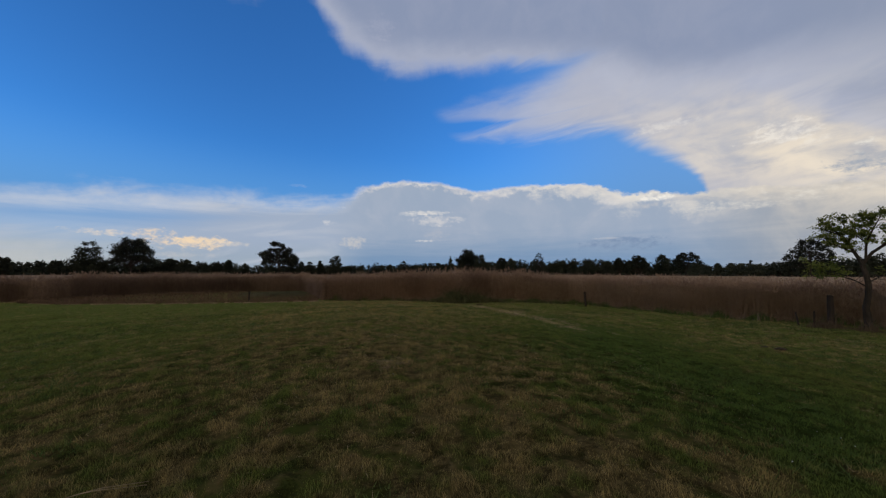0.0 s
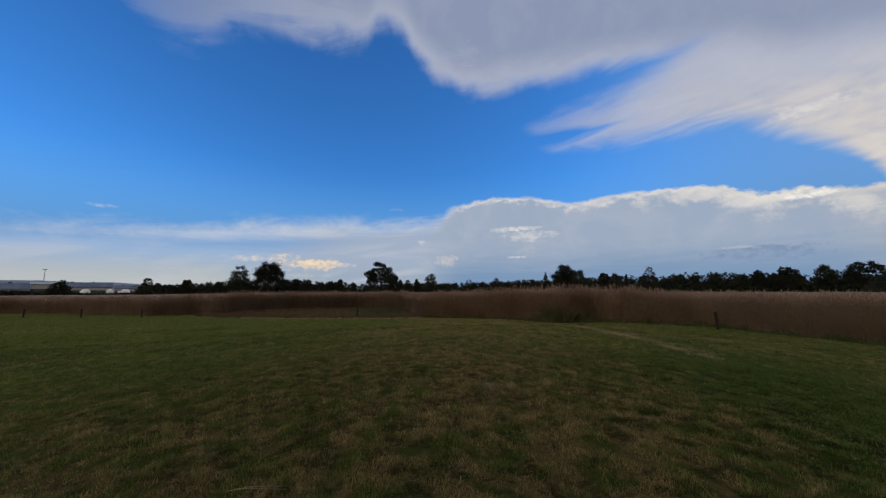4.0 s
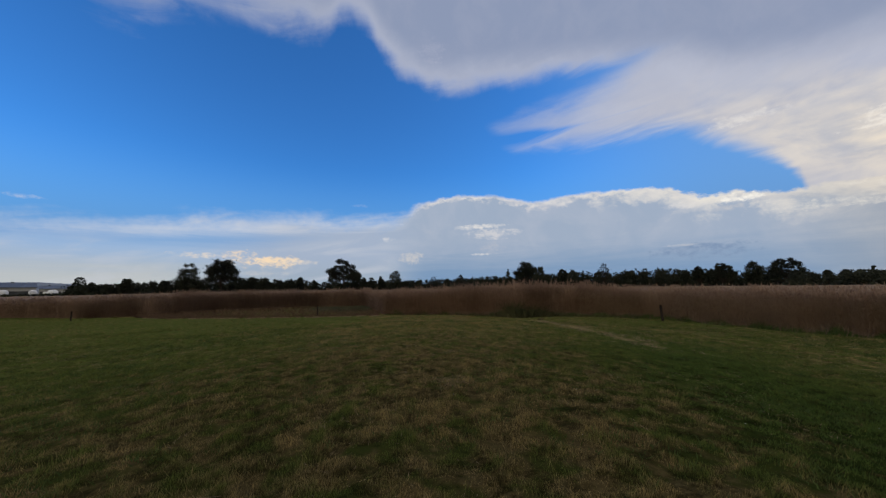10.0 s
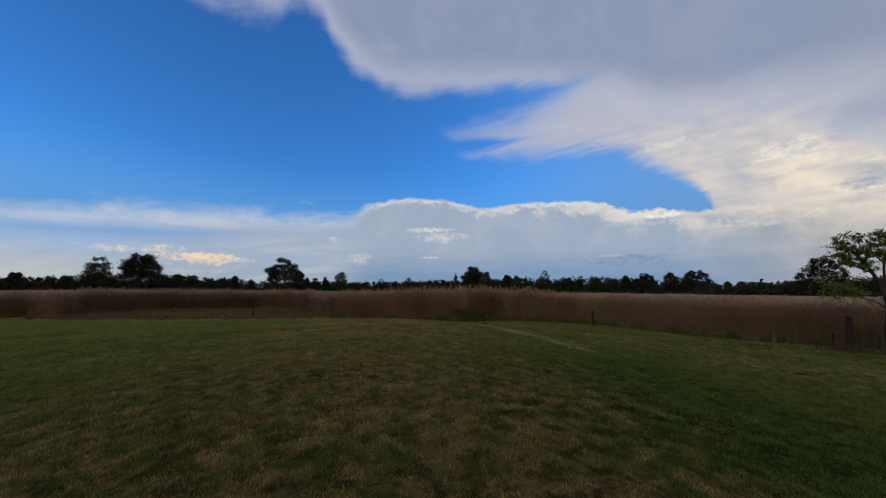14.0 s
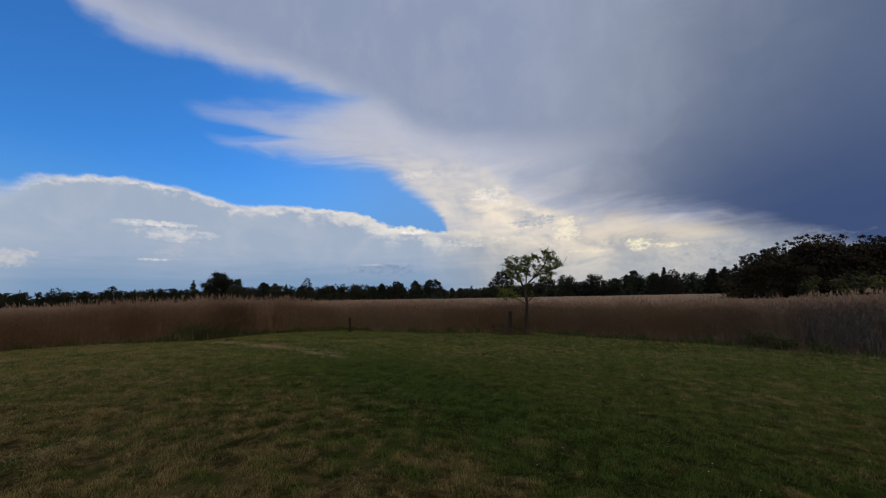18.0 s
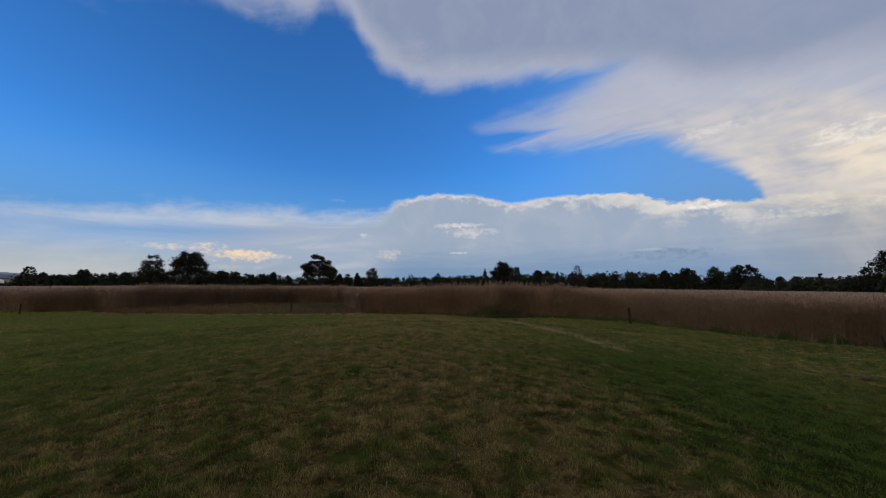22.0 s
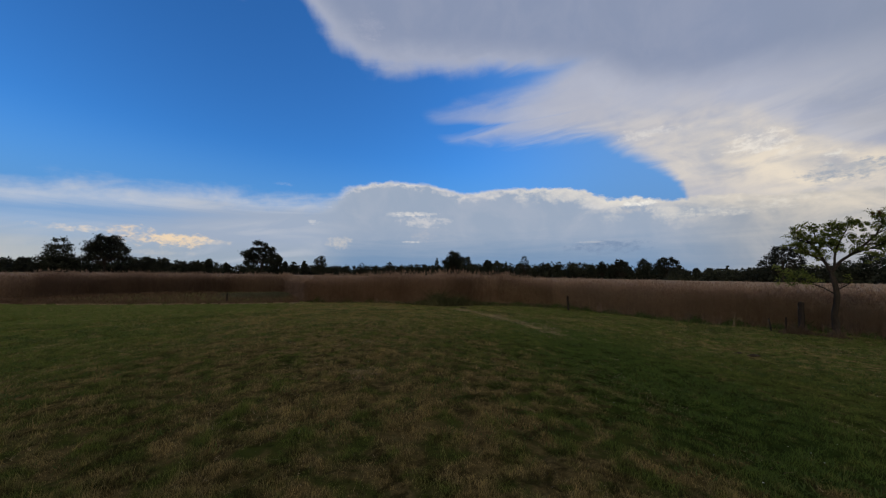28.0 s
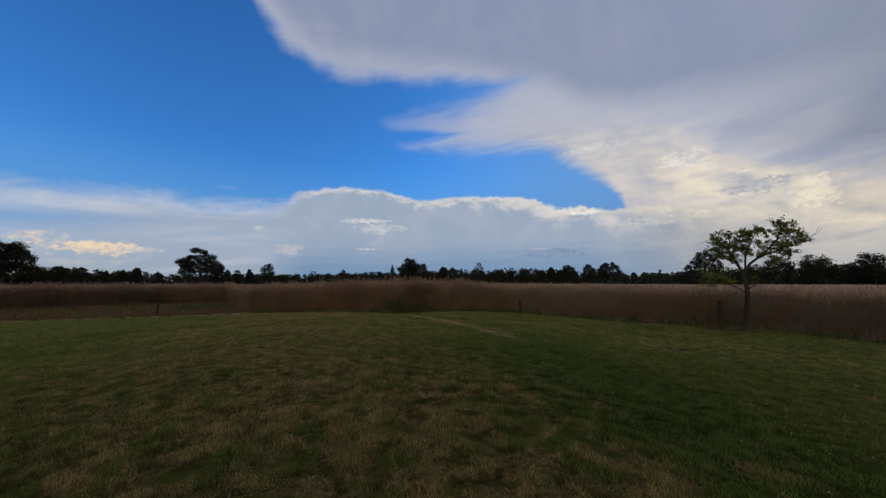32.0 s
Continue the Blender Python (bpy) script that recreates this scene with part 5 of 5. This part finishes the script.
    fill = [(x + rng.normal(0, 0.6) * r, y + rng.normal(0, 0.6) * r, z - 0.10 * (z - 3.2) + rng.normal(0, 0.5) * r, r * 0.45, r * 0.45, r * 0.35) for x, y, z, r in heads for _ in range(6)]
    crown_part(rng, fill, 7600, 0.038, M_LEAF, root, "foliage", "sparse small green leaves in open clusters")
    crown_part(rng, [(1.48 + rng.normal(0, 0.18), 0.1, 5.36 + rng.normal(0, 0.08), 0.10, 0.10, 0.08) for _ in range(6)], 240, 0.045, M_RUSSET_LEAF, root, "top_foliage", "reddish leaves at the top")
    low = [(rng.uniform(-1.9, -0.3), rng.uniform(-0.6, 0.3), rng.uniform(2.3, 3.25), 0.20, 0.20, 0.13) for _ in range(34)]
    crown_part(rng, low, 1150, 0.040, M_LEAF, root, "low_foliage", "brighter green leaves on the low side branch")
    tagged(root, "slender young tree with a forked trunk and thin green crown", "tree")


young_tree()


def autumn_tree():
    """A small yellowing tree at the foot of the spreading one."""
    rng = np.random.default_rng(31)
    root = new("autumn_tree")
    x, y, _ = at(-104.9, 24.0)
    root.location = (x, y, float(bank(x, y)) - 0.02)
    bm = bmesh.new()
    tube(bm, [(0, 0, -0.2), (0.05, 0.03, 0.9), (-0.04, 0.06, 1.9), (0.03, 0.1, 2.9)], [0.12, 0.09, 0.07, 0.03], 8)
    part("trunk", bm, M_BARK, root)
    blobs = []
    for k in range(12):
        a = k * 2.4
        tip = Vector((math.cos(a) * rng.uniform(0.5, 1.2), math.sin(a) * rng.uniform(0.5, 1.2), 2.0 + k * 0.19))
        bm = bmesh.new()
        tube(bm, [(0, 0.05, 1.2 + k * 0.13), (tip.x * 0.5, tip.y * 0.5, tip.z * 0.5 + 0.75), tip], [0.03, 0.02, 0.006], 5)
        part("limb", bm, M_BARK, root)
        blobs += [(*(tip + Vector(rng.normal(0, 0.25, 3))), 0.26, 0.26, 0.20) for _ in range(4)]
    crown_part(rng, blobs, 5200, 0.045, M_AUTUMN_LEAF, root, "foliage", "yellowing olive-green leaves")
    tagged(root, "small tree with yellowing leaves beside the reeds", "tree")


autumn_tree()


def shrub(az, dist, wide, tall, seed):
    """A dark, leafy, low shrub before the reeds."""
    rng = np.random.default_rng(seed)
    root = new("shrub")
    x, y, _ = at(az, dist)
    root.matrix_world = Matrix.Translation((x, y, float(bank(x, y)) - 0.02)) @ Matrix.Rotation(radians(az), 4, "Z")
    blobs = []
    for k in range(14):
        tip = (rng.uniform(-0.5, 0.5) * wide, rng.uniform(-0.25, 0.25) * wide, tall * rng.uniform(0.45, 0.9))
        bm = bmesh.new()
        tube(bm, [(tip[0] * 0.3, tip[1] * 0.3, -0.05), (tip[0] * 0.7, tip[1] * 0.7, tip[2] * 0.55), tip], [0.02, 0.013, 0.005], 5)
        part("stem", bm, M_BARK, root)
        blobs += [(tip[0], tip[1], tip[2] * f, 0.20 * wide, 0.2 * wide, 0.2 * tall) for f in (0.35, 0.7, 1.0)]
    crown_part(rng, blobs, 2600, 0.045, M_WEED_DARK, root, "foliage")
    tagged(root, "low dark leafy shrub against the dry reeds", "shrub", "shrubs along the reeds")


shrub(-89.6, 21.2, 1.2, 0.7, 41)
shrub(-92.0, 20.9, 0.8, 0.5, 42)


# ---------------------------------------------------------------- fence posts and things on the grass
def post(az, dist, height, width, lean, label):
    root = new("fence_post")
    x, y, _ = at(az, dist)
    root.matrix_world = pose(x, y, float(bank(x, y)), lean[0], lean[1], az * 1.7)
    bm = bmesh.new()
    h = height
    tube(bm, [(0, 0, -0.25), (0.005, 0, h * 0.35), (-0.006, 0.004, h * 0.7), (0, 0, h - 0.03), (0.004, 0.002, h)], [width * 0.53, width * 0.5, width * 0.49, width * 0.47, width * 0.36], 9)
    part("shaft", bm, M_POST, root)
    bm = bmesh.new()
    tube(bm, [(0, -width * 0.52, h * 0.82), (0.012, -width * 0.62, h * 0.83), (0.012, -width * 0.62, h * 0.80), (0, -width * 0.52, h * 0.79)], [0.003] * 4, 5)
    part("wire_staple", bm, M_STEEL, root)
    tagged(root, label, "post", group="old fence posts along the reeds")


post(-58.7, 23.6, 1.48, 0.23, (0, 2), "thick weathered grey timber fence post among weeds")
post(-32.8, 28.3, 1.10, 0.16, (0, -3), "dark weathered timber fence post at the reed edge")
post(19.4, 35.2, 0.95, 0.13, (1, 0), "dark timber fence post in brown stubble")
post(46.4, 46.0, 0.85, 0.12, (0, 1), "weathered timber fence post before the reeds")
post(51.6, 50.5, 0.90, 0.13, (0, -1), "weathered timber fence post before the reeds")
post(55.8, 56.0, 0.85, 0.13, (0, 2), "weathered timber fence post before the reeds")
post(-57.4, 23.8, 0.75, 0.08, (6, 10), "short leaning broken timber stake in weeds")
post(-56.2, 23.8, 0.62, 0.07, (-4, -12), "short leaning broken timber stake in weeds")


def stalks():
    """Two long dry reed stalks that lie on the mown grass."""
    for (x0, y0), (x1, y1), r in (((-2.19, 2.78), (-1.70, 2.83), 0.0026), ((-2.19, 2.78), (-1.68, 2.77), 0.0026)):
        bm = bmesh.new()
        pts = []
        for k in range(6):
            x, y = x0 + (x1 - x0) * k / 5, y0 + (y1 - y0) * k / 5
            pts.append((x, y, float(bank(x, y)) + 0.045 + 0.003 * math.sin(k * 1.7)))
        tube(bm, pts, [r, r, r, r * 0.9, r * 0.8, r * 0.6], 6)
        me = bpy.data.meshes.new("reed_stalk")
        bm.to_mesh(me)
        bm.free()
        me.materials.append(M_STRAW)
        tagged(new("reed_stalk", me), "long bleached dry reed stalk lying on grass", "stalk", "stalks on the grass")


stalks()


def clod(az, dist, size, flat_, label):
    rng = np.random.default_rng(int(dist * 10))
    bm = bmesh.new()
    bmesh.ops.create_icosphere(bm, subdivisions=3, radius=size)
    for v in bm.verts:
        v.co *= 1 + 0.35 * noise.noise(v.co * 3.0 / size * 0.4 + Vector((dist, 0, 0)))
        v.co.z *= flat_
    me = bpy.data.meshes.new("earth_mound")
    bm.to_mesh(me)
    bm.free()
    me.materials.append(M_EARTH)
    ob = new("earth_mound", me)
    x, y, _ = at(az, dist)
    ob.location = (x, y, float(bank(x, y)) + size * flat_ * 0.4)
    ob.scale.x = rng.uniform(1.3, 1.9)
    tagged(ob, label, "mound", "earth mounds in the pasture")


clod(-54.6, 15.2, 0.12, 0.4, "small dark mound of turned earth in grass")
clod(-53.2, 15.4, 0.08, 0.4, "small dark mound of turned earth in grass")
clod(-16.2, 26.2, 0.13, 0.6, "small dark mound of earth near the reed corner")


# ---------------------------------------------------------------- warehouses beyond the marsh
def warehouse(az0, az1, dist, eave, ridge, roof_mat, label, doors=3):
    """A long shed seen side-on: walls, a low gabled roof with ribs, and doors."""
    a, b = Vector(at(az0, dist)), Vector(at(az1, dist))
    length = (b - a).length
    root = new("warehouse")
    root.matrix_world = Matrix.Translation(a) @ Matrix.Rotation(math.atan2(b.y - a.y, b.x - a.x), 4, "Z")
    bm = bmesh.new()
    box(bm, 0, length, 0, 34, -0.3, eave)
    part("wall", bm, M_WALL, root)
    bm = bmesh.new()
    prof = [(-0.8, eave - 0.25), (-0.8, eave + 0.02), (17, ridge), (34.8, eave + 0.02), (34.8, eave - 0.25), (17, ridge - 0.3)]
    lo = [bm.verts.new((-0.6, y, z)) for y, z in prof]
    hi = [bm.verts.new((length + 0.6, y, z)) for y, z in prof]
    for k in range(6):
        bm.faces.new((lo[k], lo[(k + 1) % 6], hi[(k + 1) % 6], hi[k]))
    bm.faces.new(lo[::-1])
    bm.faces.new(hi)
    roof = part("roof", bm, roof_mat, root)
    for k in range(int(length // 12)):
        bm = bmesh.new()
        box(bm, 6 + 12 * k - 0.8, 6 + 12 * k + 0.8, 15.8, 18.2, ridge - 0.1, ridge + 0.7, 0.1)
        part("roof_vent", bm, M_ROOF_GREY, roof)
    for k in range(doors):
        x = length * (k + 0.5) / doors
        bm = bmesh.new()
        box(bm, x - 3.2, x + 3.2, -0.12, 0.1, -0.2, eave * 0.62)
        part("door", bm, M_DOOR, root)
    tagged(root, label, "warehouse", "warehouses beyond the marsh")


warehouse(64.0, 58.1, 360, 6.8, 9.8, M_ROOF, "long pale metal-roofed warehouse beyond the marsh")
warehouse(57.9, 55.6, 345, 5.2, 9.2, M_ROOF_GREY, "grey-roofed warehouse with pale walls and dark doors", 2)
warehouse(55.5, 53.6, 350, 8.6, 10.2, M_ROOF, "pale-walled shed with a low metal roof", 2)
warehouse(53.4, 49.2, 400, 7.5, 11.2, M_ROOF_GREY, "long blue-grey metal-roofed warehouse beyond the marsh", 5)
warehouse(49.0, 44.0, 520, 7.5, 11.0, M_ROOF_GREY, "far long grey-roofed warehouse behind the scrub", 6)


def mast(az, dist, height):
    root = new("light_mast")
    root.location = at(az, dist)
    bm = bmesh.new()
    tube(bm, [(0, 0, -0.5), (0, 0, height * 0.5), (0, 0, height)], [0.32, 0.24, 0.16], 8)
    part("pole", bm, M_STEEL, root)
    bm = bmesh.new()
    box(bm, -1.7, 1.7, -0.15, 0.15, height - 0.1, height + 0.15)
    arm = part("crossarm", bm, M_STEEL, root)
    for x in (-1.5, -0.5, 0.5, 1.5):
        bm = bmesh.new()
        box(bm, x - 0.3, x + 0.3, -0.45, 0.1, height + 0.15, height + 0.5, 0.05)
        part("floodlight", bm, M_TANK, arm)
    tagged(root, "tall grey steel floodlight mast beside the warehouses", "light mast")


mast(54.65, 380, 19.5)


def tanker(az, dist, turn, length):
    """A parked tank trailer with its cab."""
    root = new("tank_truck")
    root.matrix_world = Matrix.Translation(at(az, dist)) @ Matrix.Rotation(radians(turn), 4, "Z")
    bm = bmesh.new()
    tube(bm, [(-length / 2, 0, 3.05), (-length / 2 + 0.35, 0, 3.05), (-length / 2 + 0.8, 0, 3.05), (length / 2 - 0.8, 0, 3.05), (length / 2 - 0.35, 0, 3.05), (length / 2, 0, 3.05)], [0.6, 1.2, 1.5, 1.5, 1.2, 0.6], 16)
    part("tank", bm, M_TANK, root, "white rounded tank")
    bm = bmesh.new()
    box(bm, -length / 2, length / 2 + 3.0, -0.5, 0.5, 0.95, 1.25, 0.03)
    part("chassis", bm, M_STEEL, root)
    bm = bmesh.new()
    box(bm, length / 2 + 0.7, length / 2 + 2.9, -1.2, 1.2, 1.2, 3.6, 0.2)
    cab = part("cab", bm, M_TANK, root)
    bm = bmesh.new()
    box(bm, length / 2 + 2.8, length / 2 + 2.95, -1.0, 1.0, 2.3, 3.2, 0.05)
    part("windscreen", bm, M_DOOR, cab)
    for x in (-length / 2 + 0.8, -length / 2 + 2.0, length / 2 - 0.8, length / 2 + 2.0):
        for y in (-1.05, 1.05):
            bm = bmesh.new()
            tube(bm, [(x, y - 0.16, 0.5), (x, y - 0.13, 0.5), (x, y + 0.13, 0.5), (x, y + 0.16, 0.5)], [0.42, 0.5, 0.5, 0.42], 14)
            part("wheel", bm, M_TYRE, root)
    tagged(root, "white tank truck parked before the warehouses", "truck", "parked trucks")


for az, dist, turn, length in ((51.4, 262, 150, 7.0), (49.4, 262, 140, 6.5), (48.0, 268, 165, 4.6), (58.2, 262, 145, 6.0)):
    tanker(az, dist, turn, length)


def hill():
    """A low wooded rise far behind the warehouses."""
    az = np.linspace(75, 30, 500)
    e = np.interp(az, (30, 36, 44, 47, 49, 52, 55, 58, 60, 75), (0.1, 0.5, 0.85, 1.12, 1.28, 1.25, 1.40, 1.36, 1.50, 1.2))
    e += np.array([0.05 * noise.noise((q * 3.0, 0.0, 4.0)) + 0.04 * noise.noise((q * 9.0, 0.0, 8.0)) for q in az])
    rows_ = []
    for d, f in ((1500, 0.0), (1700, 0.65), (1950, 1.0), (2300, 0.4)):
        r = np.full_like(az, d)
        a = np.radians(az)
        rows_.append(np.stack((-np.sin(a) * r, np.cos(a) * r, f * (2.5 + 1950 * np.tan(np.radians(e))) - 0.5), -1))
    v = np.concatenate(rows_)
    n = len(az)
    i, j = np.meshgrid(np.arange(3), np.arange(n - 1), indexing="ij")
    q = np.stack((i * n + j, i * n + j + 1, (i + 1) * n + j + 1, (i + 1) * n + j), -1).reshape(-1, 4)
    tagged(new("backdrop_hill", mesh_from("backdrop_hill", v, q, M_HILL)), "low blue-grey far rise behind the warehouses", "hill", kind="structure")


hill()
